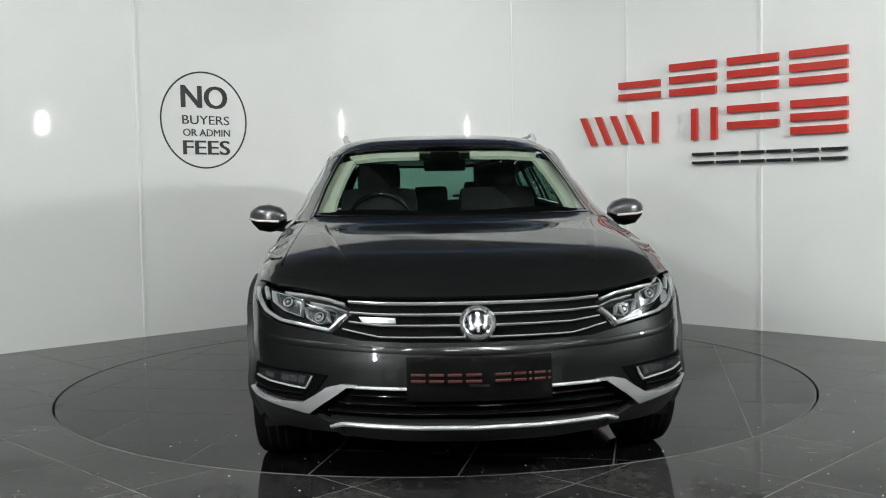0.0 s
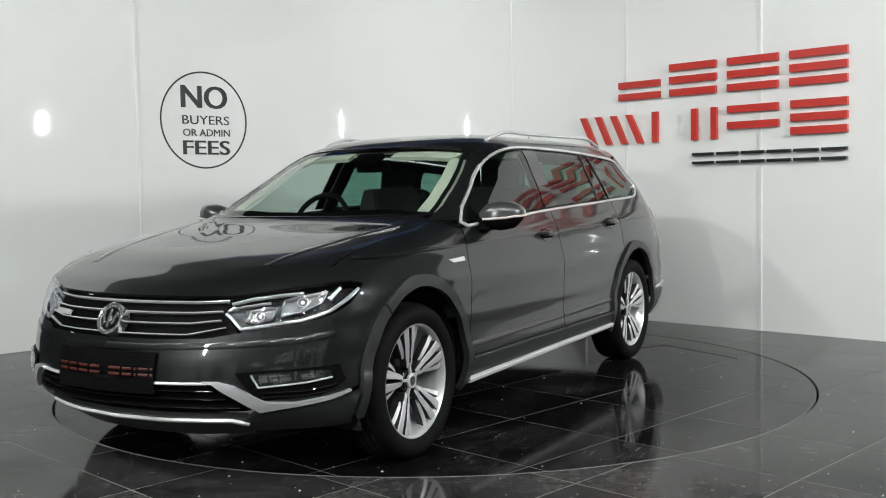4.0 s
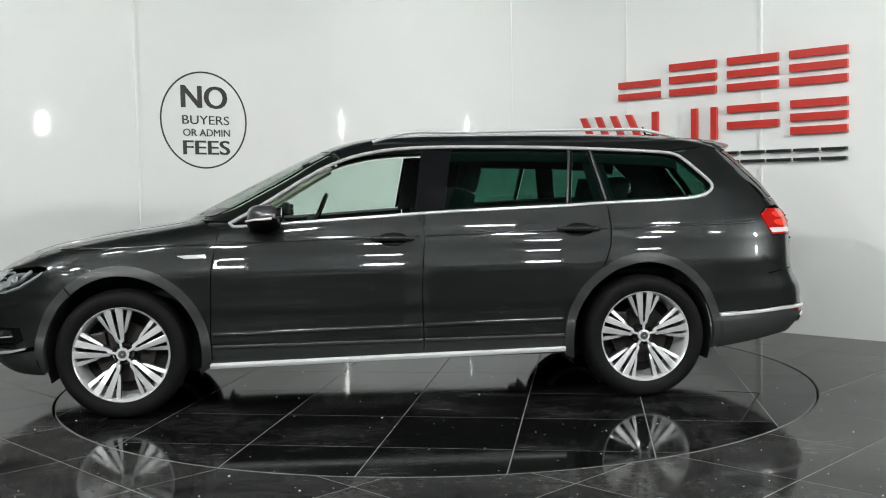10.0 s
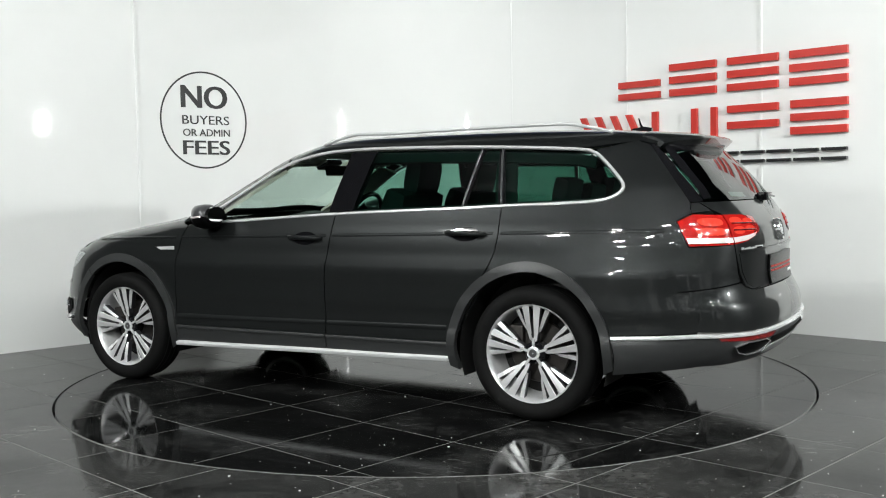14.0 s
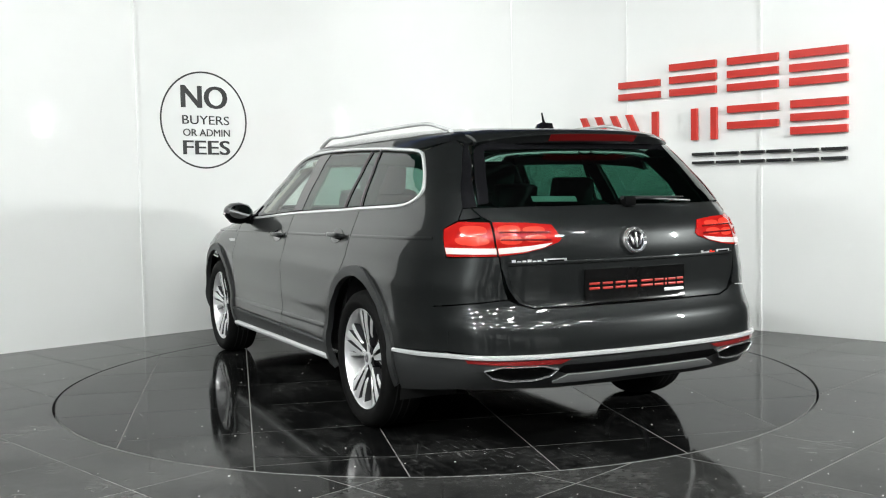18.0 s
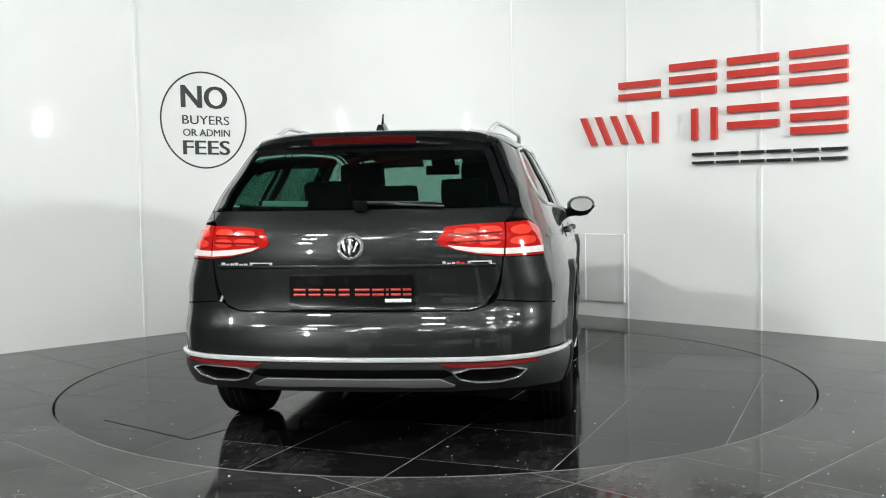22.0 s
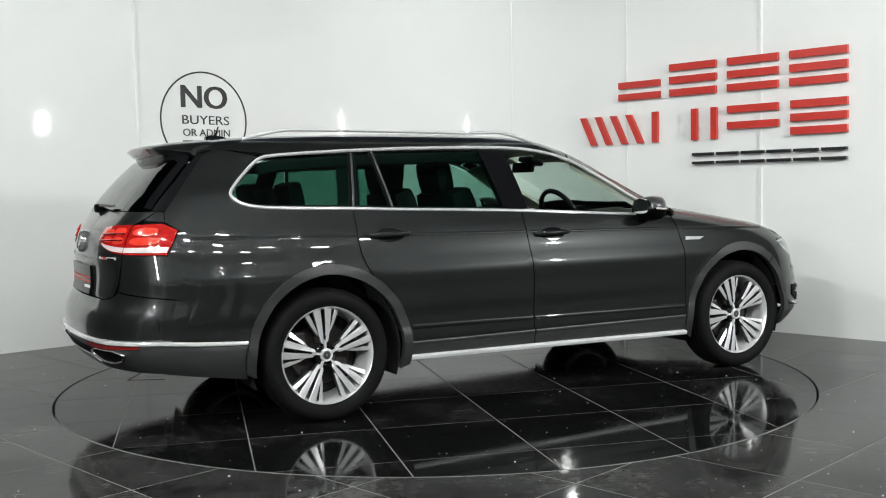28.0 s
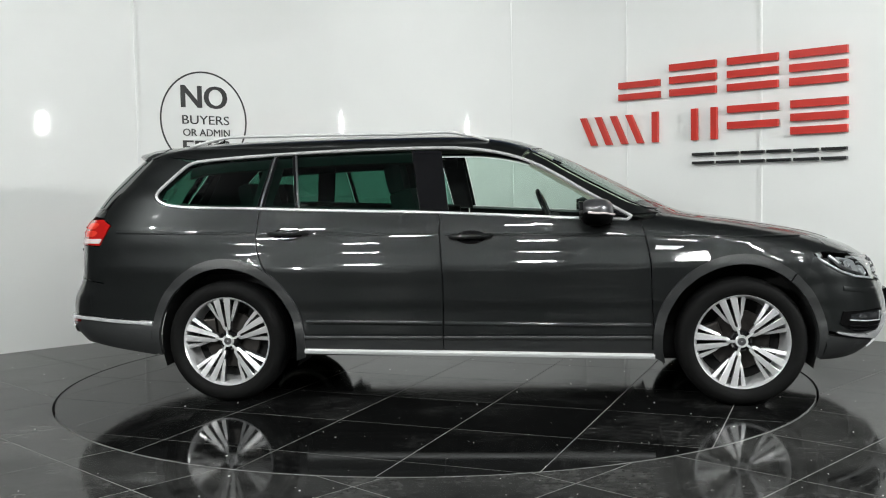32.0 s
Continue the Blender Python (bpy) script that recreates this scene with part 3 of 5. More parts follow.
def pchip(x, y, xs):
    h, d = np.diff(x), np.diff(y) / np.diff(x)
    m = np.zeros(len(x))
    m[0], m[-1] = d[0], d[-1]
    for i in range(1, len(x) - 1):
        if d[i - 1] * d[i] > 0:
            w1, w2 = 2 * h[i] + h[i - 1], h[i] + 2 * h[i - 1]
            m[i] = (w1 + w2) / (w1 / d[i - 1] + w2 / d[i])
    k = np.clip(np.searchsorted(x, xs) - 1, 0, len(x) - 2)
    t = (xs - x[k]) / h[k]
    return (2 * t**3 - 3 * t**2 + 1) * y[k] + (t**3 - 2 * t**2 + t) * h[k] * m[k] + (-2 * t**3 + 3 * t**2) * y[k + 1] + (t**3 - t**2) * h[k] * m[k + 1]


ZS = np.linspace(FORM[0, 0], FORM[-1, 0], 1200)
COLS = [pchip(FORM[:, 0], FORM[:, k], ZS) for k in range(1, 9)]


def form_at(z):
    return [np.interp(z, ZS, c) for c in COLS]


def form_value(x, y, z):
    af, ar, w, nf, nr, kf, kr, xm = form_at(z)
    s = np.minimum(np.abs(y) / w, 1.5)
    front = x > xm
    a = np.where(front, (af - xm) * (1 - kf * s * s), (ar + xm) * (1 - kr * s * s))
    n = np.where(front, nf, nr)
    return (np.abs(x - xm) / a) ** n + s ** n - 1


def form_normal(p):
    e = 1e-3
    g = np.stack([form_value(p[:, 0] + e * (k == 0), p[:, 1] + e * (k == 1), p[:, 2] + e * (k == 2)) - form_value(p[:, 0] - e * (k == 0), p[:, 1] - e * (k == 1), p[:, 2] - e * (k == 2)) for k in range(3)], 1)
    return g / np.maximum(np.linalg.norm(g, axis=1, keepdims=True), 1e-9)


def side_y(x, z):
    x, z = np.broadcast_arrays(np.asarray(x, float), np.asarray(z, float))
    lo, hi = np.zeros(x.shape), np.full(x.shape, 1.0)
    for _ in range(30):
        m = (lo + hi) / 2
        inside = form_value(x, m, z) < 0
        lo, hi = np.where(inside, m, lo), np.where(inside, hi, m)
    return (lo + hi) / 2


def top_z(x, y):
    x, y = np.broadcast_arrays(np.asarray(x, float), np.asarray(y, float))
    lo, hi = np.full(x.shape, 0.6), np.full(x.shape, FORM[-1, 0])
    for _ in range(32):
        m = (lo + hi) / 2
        inside = form_value(x, y, m) < 0
        lo, hi = np.where(inside, m, lo), np.where(inside, hi, m)
    return (lo + hi) / 2


# the way round the plan, as a length from the middle of the nose (or the tail), positive to the car's left
def plan_table(a, w, n):
    f = np.linspace(0, np.pi / 2, 4000)
    x, y = a * np.cos(f) ** (2 / n), w * np.sin(f) ** (2 / n)
    return f, np.concatenate([[0], np.cumsum(np.hypot(np.diff(x), np.diff(y)))])


PLAN = {"f": plan_table(2.3, 0.9, 10.0), "r": plan_table(2.43, 0.9, 7.4)}


def wrap_xyz(end, q, z):
    af, ar, w, nf, nr, kf, kr, xm = form_at(z)
    f = np.interp(np.abs(q), PLAN[end][1], PLAN[end][0])
    n = nf if end == "f" else nr
    s = np.sin(f) ** (2 / n)
    y = w * s
    c = np.maximum(np.cos(f), 0) ** (2 / n)
    x = xm + (af - xm) * (1 - kf * s * s) * c if end == "f" else xm - (ar + xm) * (1 - kr * s * s) * c
    return np.stack([x, y * np.sign(q + 1e-12), z], 1)


def at_y(end, y, z):
    """Way coordinate of the nose or tail point at that y and height."""
    _, _, w, nf, nr, *_ = form_at(z)
    n = nf if end == "f" else nr
    f = math.asin(min(1, (abs(y) / float(w)) ** (float(n) / 2)))
    return (math.copysign(float(np.interp(f, *PLAN[end])), y), z)


def at_x(end, x, z):
    """Way coordinate of the point on the car's left flank at that x and height."""
    y = float(side_y(x, z))
    af, ar, w, nf, nr, kf, kr, xm = (float(v) for v in form_at(z))
    n = nf if end == "f" else nr
    f = math.asin(min(1, (y / w) ** (n / 2)))
    return (float(np.interp(f, *PLAN[end])), z)


def mirrored(pts):
    """A left half outline, from the middle outwards and back, closed by its mirror image."""
    return pts + [(-q, z) for q, z in reversed(pts) if abs(q) > 1e-6]


def arc(cx, cz, r, a0, a1, n=24):
    return [(cx + r * math.cos(radians(a0 + (a1 - a0) * i / n)), cz + r * math.sin(radians(a0 + (a1 - a0) * i / n))) for i in range(n + 1)]


def arch(cx, r, a0, a1, n=24):
    """A wheel arch's line: round over the wheel, a little tighter towards the bumper."""
    far = 1 if cx > 0 else -1
    pts = arc(cx, WHEEL_Z, r, a0, a1, n)
    return [(cx + (x - cx) * (0.925 if (x - cx) * far > 0 else 1.0), z) for x, z in pts]


def rounded(pts, times=2, closed=True):
    for _ in range(times):
        out = []
        n = len(pts)
        for i in range(n if closed else n - 1):
            (ax, ay), (bx, by) = pts[i], pts[(i + 1) % n]
            out += [(ax * 0.75 + bx * 0.25, ay * 0.75 + by * 0.25), (ax * 0.25 + bx * 0.75, ay * 0.25 + by * 0.75)]
        pts = out if closed else [pts[0]] + out + [pts[-1]]
    return pts


def resample(pts, step, closed=True):
    out = []
    n = len(pts)
    for i in range(n if closed else n - 1):
        a, b = pts[i], pts[(i + 1) % n]
        k = max(1, int(math.ceil(math.dist(a, b) / step)))
        out += [(a[0] + (b[0] - a[0]) * j / k, a[1] + (b[1] - a[1]) * j / k) for j in range(k)]
    if not closed:
        out.append(pts[-1])
    return out


def tessellate(poly, step):
    from mathutils.geometry import delaunay_2d_cdt
    ring = []
    for p in resample(poly, step):
        if not ring or math.dist(p, ring[-1]) > 1e-4:
            ring.append(p)
    if math.dist(ring[0], ring[-1]) < 1e-4:
        ring.pop()
    a = np.array(ring)
    lo, hi = a.min(0), a.max(0)
    gx, gy = np.meshgrid(np.arange(lo[0] + step / 2, hi[0], step), np.arange(lo[1] + step / 2, hi[1], step))
    g = np.stack([gx.ravel(), gy.ravel()], 1)
    b = np.roll(a, -1, 0)
    inside = np.zeros(len(g), bool)
    near = np.full(len(g), 1e9)
    for p, q in zip(a, b):
        cond = (p[1] > g[:, 1]) != (q[1] > g[:, 1])
        xs = (q[0] - p[0]) * (g[:, 1] - p[1]) / (q[1] - p[1] + 1e-12) + p[0]
        inside ^= cond & (g[:, 0] < xs)
        d = q - p
        t = np.clip(((g - p) @ d) / (d @ d + 1e-12), 0, 1)
        near = np.minimum(near, np.linalg.norm(g - p - t[:, None] * d, axis=1))
    g = g[inside & (near > step * 0.4)]
    vs = [Vector(p) for p in np.concatenate([a, g])]
    n = len(a)
    ov, _, of, *_ = delaunay_2d_cdt(vs, [(i, (i + 1) % n) for i in range(n)], [list(range(n))], 1, 1e-6)
    return np.array([(v.x, v.y) for v in ov]), [tuple(f) for f in of]


def to_body(mode, uv):
    if mode == "side":
        return np.stack([uv[:, 0], side_y(uv[:, 0], uv[:, 1]), uv[:, 1]], 1)
    if mode == "top":
        return np.stack([uv[:, 0], uv[:, 1], top_z(uv[:, 0], uv[:, 1])], 1)
    return wrap_xyz(mode, uv[:, 0], uv[:, 1])


MADE = {}


def panel(name, poly, mode, mat, parent, off=0.0, thick=0.012, step=0.045, side=1, label="", fine=0.0):
    """A sheet of the body's form with that outline, lifted by off, with edges turned in. side -1: its mirror image."""
    uv, tris = tessellate(poly, step)
    p = to_body(mode, uv)
    nrm = form_normal(p)
    lift = off(p) if callable(off) else off
    p = p + nrm * (lift[:, None] if callable(off) else lift)
    # turn all triangles outwards
    t = np.array(tris)
    fn = np.cross(p[t[:, 1]] - p[t[:, 0]], p[t[:, 2]] - p[t[:, 0]])
    flip = (fn * nrm[t[:, 0]]).sum(1) < 0
    t[flip] = t[flip][:, ::-1]
    edges = {}
    for a, b, c in t.tolist():
        for e in ((a, b), (b, c), (c, a)):
            edges[e] = True
    border = [e for e in edges if (e[1], e[0]) not in edges]
    inner = {}
    verts, norms = list(map(tuple, p)), list(map(tuple, nrm))
    for a, b in border:
        for v in (a, b):
            if v not in inner:
                inner[v] = len(verts)
                verts.append(tuple(p[v] - nrm[v] * thick))
                norms.append(tuple(nrm[v]))
    faces = t.tolist()
    k = len(faces)
    faces += [(b, a, inner[a], inner[b]) for a, b in border]
    if side < 0:
        verts = [(x, -y, z) for x, y, z in verts]
        norms = [(x, -y, z) for x, y, z in norms]
        faces = [f[::-1] for f in faces]
    me = bpy.data.meshes.new(name)
    me.from_pydata(verts, [], faces)
    me.update()
    for i, q in enumerate(me.polygons):
        q.use_smooth = i < k
    loops = []
    for i, q in enumerate(me.polygons):
        for v in q.vertices:
            loops.append(norms[v] if i < k else tuple(q.normal))
    me.normals_split_custom_set(loops)
    return link_mesh(name, me, mat, parent, label)


def strip(name, path, mode, width, height, mat, parent, side=1, closed=False, off=0.0, label="", step=0.03, across=None):
    """A rounded moulding along a line on the body's form."""
    pts = np.array(resample(path, step, closed))
    p = to_body(mode, pts)
    nrm = form_normal(p)
    tan = np.roll(p, -1, 0) - np.roll(p, 1, 0)
    if not closed:
        tan[0], tan[-1] = p[1] - p[0], p[-1] - p[-2]
    tan /= np.maximum(np.linalg.norm(tan, axis=1, keepdims=True), 1e-9)
    bi = np.cross(nrm, tan)
    bi /= np.maximum(np.linalg.norm(bi, axis=1, keepdims=True), 1e-9)
    sec = [(-0.5, -0.5), (-0.5, 0.45), (-0.36, 0.85), (0, 1.0), (0.36, 0.85), (0.5, 0.45), (0.5, -0.5)]
    rings = [[p[i] + bi[i] * u * width + nrm[i] * (v * height + off) for u, v in sec] for i in range(len(p))]
    return loft(name, rings, mat, parent, side, closed, label)


def loft(name, rings, mat, parent, side=1, closed=False, label="", caps=True, smooth=True, ring_closed=True):
    n = len(rings[0])
    verts = [(q[0], q[1] * side, q[2]) for r in rings for q in r]
    faces = []
    m = len(rings)
    for i in range(m if closed else m - 1):
        j = (i + 1) % m
        for k in range(n if ring_closed else n - 1):
            faces.append((i * n + k, j * n + k, j * n + (k + 1) % n, i * n + (k + 1) % n))
    if not closed and caps and ring_closed:
        faces += [tuple(range(n)), tuple((m - 1) * n + k for k in reversed(range(n)))]
    bm = bmesh.new()
    vs = [bm.verts.new(v) for v in verts]
    for f in faces:
        try:
            bm.faces.new([vs[i] for i in f])
        except ValueError:
            pass
    bmesh.ops.recalc_face_normals(bm, faces=bm.faces)
    ob = part(name, bm, mat, parent, label, smooth)
    if smooth:
        ob.data.set_sharp_from_angle(angle=radians(42))
    return ob


def tube(name, path, radius, mat, parent, side=1, seg=10, label="", squash=1.0, closed=False):
    pts = [Vector(p) for p in path]
    rings = []
    n = len(pts)
    for i, p in enumerate(pts):
        if closed:
            t = (pts[(i + 1) % n] - pts[i - 1]).normalized()
        else:
            t = (pts[min(i + 1, n - 1)] - pts[max(i - 1, 0)]).normalized()
        a = t.cross(Vector((0, 0, 1)))
        a = a.normalized() if a.length > 1e-3 else Vector((0, 1, 0))
        b = a.cross(t)
        r = radius[i] if isinstance(radius, (list, tuple)) else radius
        rings.append([p + a * r * math.cos(2 * math.pi * k / seg) + b * r * squash * math.sin(2 * math.pi * k / seg) for k in range(seg)])
    return loft(name, rings, mat, parent, side, closed, label)


def lathe_y(name, prof, mat, parent, seg=48, label="", arc_part=None):
    """Turned about the y axis: prof is a list of (radius, y)."""
    bm = bmesh.new()
    rings = [[bm.verts.new((r * math.cos(2 * math.pi * k / seg), y, r * math.sin(2 * math.pi * k / seg))) for k in range(seg)] for r, y in prof]
    for a, b in zip(rings, rings[1:]):
        for k in range(seg):
            bm.faces.new((a[k], a[(k + 1) % seg], b[(k + 1) % seg], b[k]))
    bmesh.ops.recalc_face_normals(bm, faces=bm.faces)
    ob = part(name, bm, mat, parent, label, True)
    ob.data.set_sharp_from_angle(angle=radians(40))
    return ob


def rounded_box(name, c, s, mat, parent, bevel=0.01, m=None, label="", side=1):
    bm = bmesh.new()
    box_bm(bm, 0, 0, 0, s[0], s[1], s[2], None, bevel)
    if m is not None:
        bm.transform(m)
    bm.transform(Matrix.Translation((c[0], c[1] * side, c[2])))
    ob = part(name, bm, mat, parent, label, True)
    ob.data.set_sharp_from_angle(angle=radians(35))
    return ob


# ---------------------------------------------------------------- outlines on the flank (x, z)
AXLE, WHEEL_Z, R_ARCH = 1.394, 0.338, 0.455
DLO = [(0.872, 0.982), (0.62, 0.993), (0.494, 0.999), (0.15, 1.018), (-0.208, 1.037), (-0.60, 1.050), (-0.962, 1.061), (-1.203, 1.072), (-1.50, 1.080), (-1.69, 1.088), (-1.775, 1.104), (-1.825, 1.135), (-1.832, 1.165),
       (-1.80, 1.205), (-1.70, 1.302), (-1.655, 1.334), (-1.60, 1.348), (-1.40, 1.362), (-1.15, 1.376), (-0.75, 1.391), (-0.327, 1.397), (-0.10, 1.392), (0.058, 1.374), (0.20, 1.342), (0.32, 1.297), (0.45, 1.228), (0.564, 1.157), (0.72, 1.065)]


def dlo_edge(x, top):
    """Height of the lower or upper edge of the window band at x."""
    n = len(DLO)
    best = []
    for i in range(n):
        (ax, az), (bx, bz) = DLO[i], DLO[(i + 1) % n]
        if (ax - x) * (bx - x) <= 0 and ax != bx:
            best.append(az + (bz - az) * (x - ax) / (bx - ax))
    return max(best) if top else min(best)


def band(x0b, x0t, x1b, x1t, inset=0.016):
    """A piece of the window band between two slanted lines (front first)."""
    lo, hi = [], []
    for i in range(13):
        t = i / 12
        xb = x0b + (x1b - x0b) * t
        xt = x0t + (x1t - x0t) * t
        lo.append((xb, dlo_edge(xb, False) + inset))
        hi.append((xt, dlo_edge(xt, True) - inset))
    return lo + hi[::-1]


def bonnet_edge(x):
    return 0.715 + 0.035 * (x - 1.0) / 0.8


def build_side(car, s):
    # wing between bonnet, headlamp, door and arch
    crest = [(x, float(top_z(x, bonnet_edge(x) + 0.004))) for x in np.linspace(0.98, 1.82, 14)] + [(1.852, 0.808), (1.80, 0.808)]
    wing = [(0.944, 0.34), (0.936, 0.55), (0.929, 0.77), (0.905, 0.90), (0.884, 0.972), (0.93, 0.985)] + crest + [(1.752, 0.799), (1.745, 0.72), (1.705, 0.655)] + arch(AXLE, 0.445, 45, 176)
    panel("wing", wing, "side", PAINT, car, side=s)
    front_door = [(0.938, 0.378), (0.930, 0.55), (0.923, 0.77), (0.899, 0.90), (0.872, 0.976), (0.62, 0.987), (0.494, 0.993), (0.15, 1.012), (-0.19, 1.031), (-0.186, 0.90), (-0.168, 0.67), (-0.168, 0.50), (-0.170, 0.378)]
    rear_door = [(-0.176, 0.378), (-0.174, 0.50), (-0.174, 0.67), (-0.192, 0.90), (-0.197, 1.031), (-0.60, 1.044), (-0.962, 1.055), (-1.205, 1.066), (-1.210, 0.92), (-1.199, 0.84), (-1.172, 0.772), (-1.13, 0.70), (-1.06, 0.60), (-1.00, 0.52), (-0.955, 0.43), (-0.948, 0.378)]
    door_f = panel("front_door", front_door, "side", PAINT, car, side=s)
    door_r = panel("rear_door", rear_door, "side", PAINT, car, side=s)
    # quarter with the rear pillar
    quarter = [(-1.211, 1.066), (-1.216, 0.92), (-1.205, 0.838), (-1.178, 0.768), (-1.137, 0.70)] + arch(-AXLE, 0.445, 57, 180, 22)
    quarter += [(-1.812, 0.40), (-1.812, 0.455), (-2.20, 0.478), (-2.22, 0.60), (-2.12, 0.66), (-2.10, 0.862), (-2.158, 0.868), (-2.113, 0.953), (-2.092, 0.990), (-2.15, 1.03), (-2.14, 1.08), (-2.07, 1.17), (-1.98, 1.28), (-1.915, 1.36), (-1.85, 1.385), (-1.66, 1.345), (-1.705, 1.31), (-1.81, 1.208), (-1.845, 1.165), (-1.836, 1.130), (-1.78, 1.096), (-1.69, 1.080), (-1.50, 1.073)]
    panel("quarter_panel", quarter, "side", PAINT, car, side=s)
    # plastic cladding: arches, door bottoms, bumper ends
    def flare(p):
        return 0.016 + 0.005 * np.clip((p[:, 0] - 1.50) / 0.25, 0, 1)
    arch_f = arch(AXLE, R_ARCH + 0.003, 52, 191, 34) + [(0.945, 0.262), (1.0, 0.23)] + arch(AXLE, 0.410, 188, 52, 30)
    panel("wheel_arch_trim", arch_f, "side", CLAD, car, flare, 0.03, 0.03, s, "matt grey plastic wheel arch trim")
    arch_n = arch(AXLE, 0.410, 51, -10, 16) + [(1.792, 0.262)] + arch(AXLE, R_ARCH + 0.003, 6, 51, 14)
    panel("wheel_arch_trim", arch_n, "side", CLAD, car, flare, 0.03, 0.03, s)
    arch_r = arch(-AXLE, R_ARCH + 0.003, -10, 52, 16) + arch(-AXLE, R_ARCH + 0.003, 53, 186, 34) + arch(-AXLE, 0.410, 190, -14, 46)
    panel("wheel_arch_trim", arch_r, "side", CLAD, car, flare, 0.03, 0.03, s)
    for x0, x1 in ((0.930, -0.169), (-0.175, -0.94)):
        parent = door_f if x0 > 0 else door_r
        panel("door_cladding", [(x0, 0.300), (x0, 0.374), (x1, 0.374), (x1, 0.300)], "side", CLAD, parent, 0.009, 0.02, 0.05, s, "matt grey plastic lower door trim")
        strip("trim_ledge", [(x0 - 0.004, 0.366), (x1 + 0.004, 0.366)], "side", 0.020, 0.006, CLAD, parent, s, off=0.009)
    panel("sill", [(0.95, 0.252), (0.95, 0.298), (-0.955, 0.298), (-0.955, 0.272)], "side", CLAD, car, 0.002, 0.03, 0.06, s)
    strip("sill_trim", [(0.945, 0.268), (0.5, 0.274), (0.0, 0.282), (-0.5, 0.288), (-0.94, 0.294)], "side", 0.025, 0.016, SATIN, car, s, off=0.012, label="bright silver sill strip")
    # shoulder and lower creases, a piece on each panel
    for x0, x1 in ((1.70, 0.945), (0.90, -0.16), (-0.20, -1.185), (-1.225, -2.05)):
        strip("shoulder_crease", [(x, 0.902 - 0.016 * (x - 0.9)) for x in np.linspace(x0, x1, 6)], "side", 0.016, 0.0035, PAINT, car, s, off=-0.0005)
    for x0, x1 in ((0.925, -0.165), (-0.18, -0.93)):
        strip("door_crease", [(x, 0.440 - 0.010 * x) for x in np.linspace(x0, x1, 6)], "side", 0.026, 0.006, PAINT, car, s, off=-0.001)
    # handles
    for x, d in ((-0.02, door_f), (-1.03, door_r)):
        z = 0.908 if x > -0.5 else 0.936
        y = float(side_y(x, z))
        bow = [(x + 0.115 * u, y + 0.006 + 0.030 * (1 - u * u) ** 0.5 if abs(u) < 1 else y + 0.004, z + 0.003 * u) for u in (-1, -0.93, -0.8, -0.5, -0.2, 0.2, 0.5, 0.8, 0.93, 1)]
        tube("door_handle", bow, [0.006, 0.008, 0.009, 0.009, 0.009, 0.009, 0.009, 0.009, 0.008, 0.006], PAINT, d, s, 12, "", 1.45)
        bowl = [(x + 0.080 * math.cos(2 * math.pi * i / 24), z - 0.006 + 0.036 * math.sin(2 * math.pi * i / 24)) for i in range(24)]
        panel("handle_cup", bowl, "side", GLOSS_BLACK, d, 0.003, 0.004, 0.02, s)
    # window band: black surround, chrome frame, panes
    panel("pillar_trim", band(-0.145, -0.20, -0.30, -0.365), "side", GLOSS_BLACK, car, -0.002, 0.01, 0.04, s, "gloss black centre pillar trim")
    panel("quarter_divider", band(-0.985, -1.035, -1.003, -1.05), "side", GLOSS_BLACK, car, 0.0, 0.01, 0.03, s)
    panel("pillar_trim", band(-1.185, -1.135, -1.222, -1.165), "side", GLOSS_BLACK, car, 0.0, 0.01, 0.03, s)
    front = [(0.80, 1.003), (0.62, 1.009), (0.15, 1.034), (-0.14, 1.050)] + [(-0.19, 1.376), (-0.10, 1.374), (0.058, 1.356), (0.20, 1.324), (0.32, 1.279), (0.45, 1.21), (0.564, 1.140), (0.70, 1.058)]
    panel("front_side_window", front, "side", GLASS_CLEAR, door_f, -0.004, 0.004, 0.06, s, "clear front door glass")
    panel("rear_side_window", band(-0.305, -0.37, -0.98, -1.03), "side", GLASS_DARK, door_r, -0.004, 0.004, 0.06, s, "dark privacy glass in the rear door")
    panel("fixed_side_window", band(-1.008, -1.055, -1.18, -1.13), "side", GLASS_DARK, door_r, -0.004, 0.004, 0.06, s)
    rear = [(-1.228, 1.088), (-1.50, 1.096), (-1.685, 1.104), (-1.765, 1.118), (-1.808, 1.143), (-1.815, 1.165), (-1.785, 1.200), (-1.69, 1.292), (-1.645, 1.320), (-1.595, 1.332), (-1.40, 1.346), (-1.17, 1.360)]
    panel("quarter_window", rear, "side", GLASS_DARK, car, -0.004, 0.004, 0.06, s, "dark privacy glass of the load bay")
    strip("window_chrome", rounded(DLO, 1), "side", 0.0155, 0.008, CHROME, car, s, True, label="chrome frame round the side windows")
    for xb, xt in ((-0.982, -1.031), (-1.204, -1.150)):
        z0, z1 = dlo_edge(xb, False) + 0.01, dlo_edge(xt, True) - 0.01
        strip("window_bar", [(xb, z0), (xt, z1)], "side", 0.011, 0.004, MIRROR_CAP, car, s)
    # front quarter light and badge on the wing
    panel("mirror_base", [(0.80, 1.002), (0.66, 1.008), (0.66, 1.075), (0.705, 1.05)], "side", GLOSS_BLACK, door_f, 0.004, 0.01, 0.03, s)
    panel("wing_badge", [(1.10, 0.842), (0.955, 0.848), (0.950, 0.828), (1.06, 0.826)], "side", CHROME, car, 0.004, 0.006, 0.03, s, "bright badge on the wing")
    return door_f


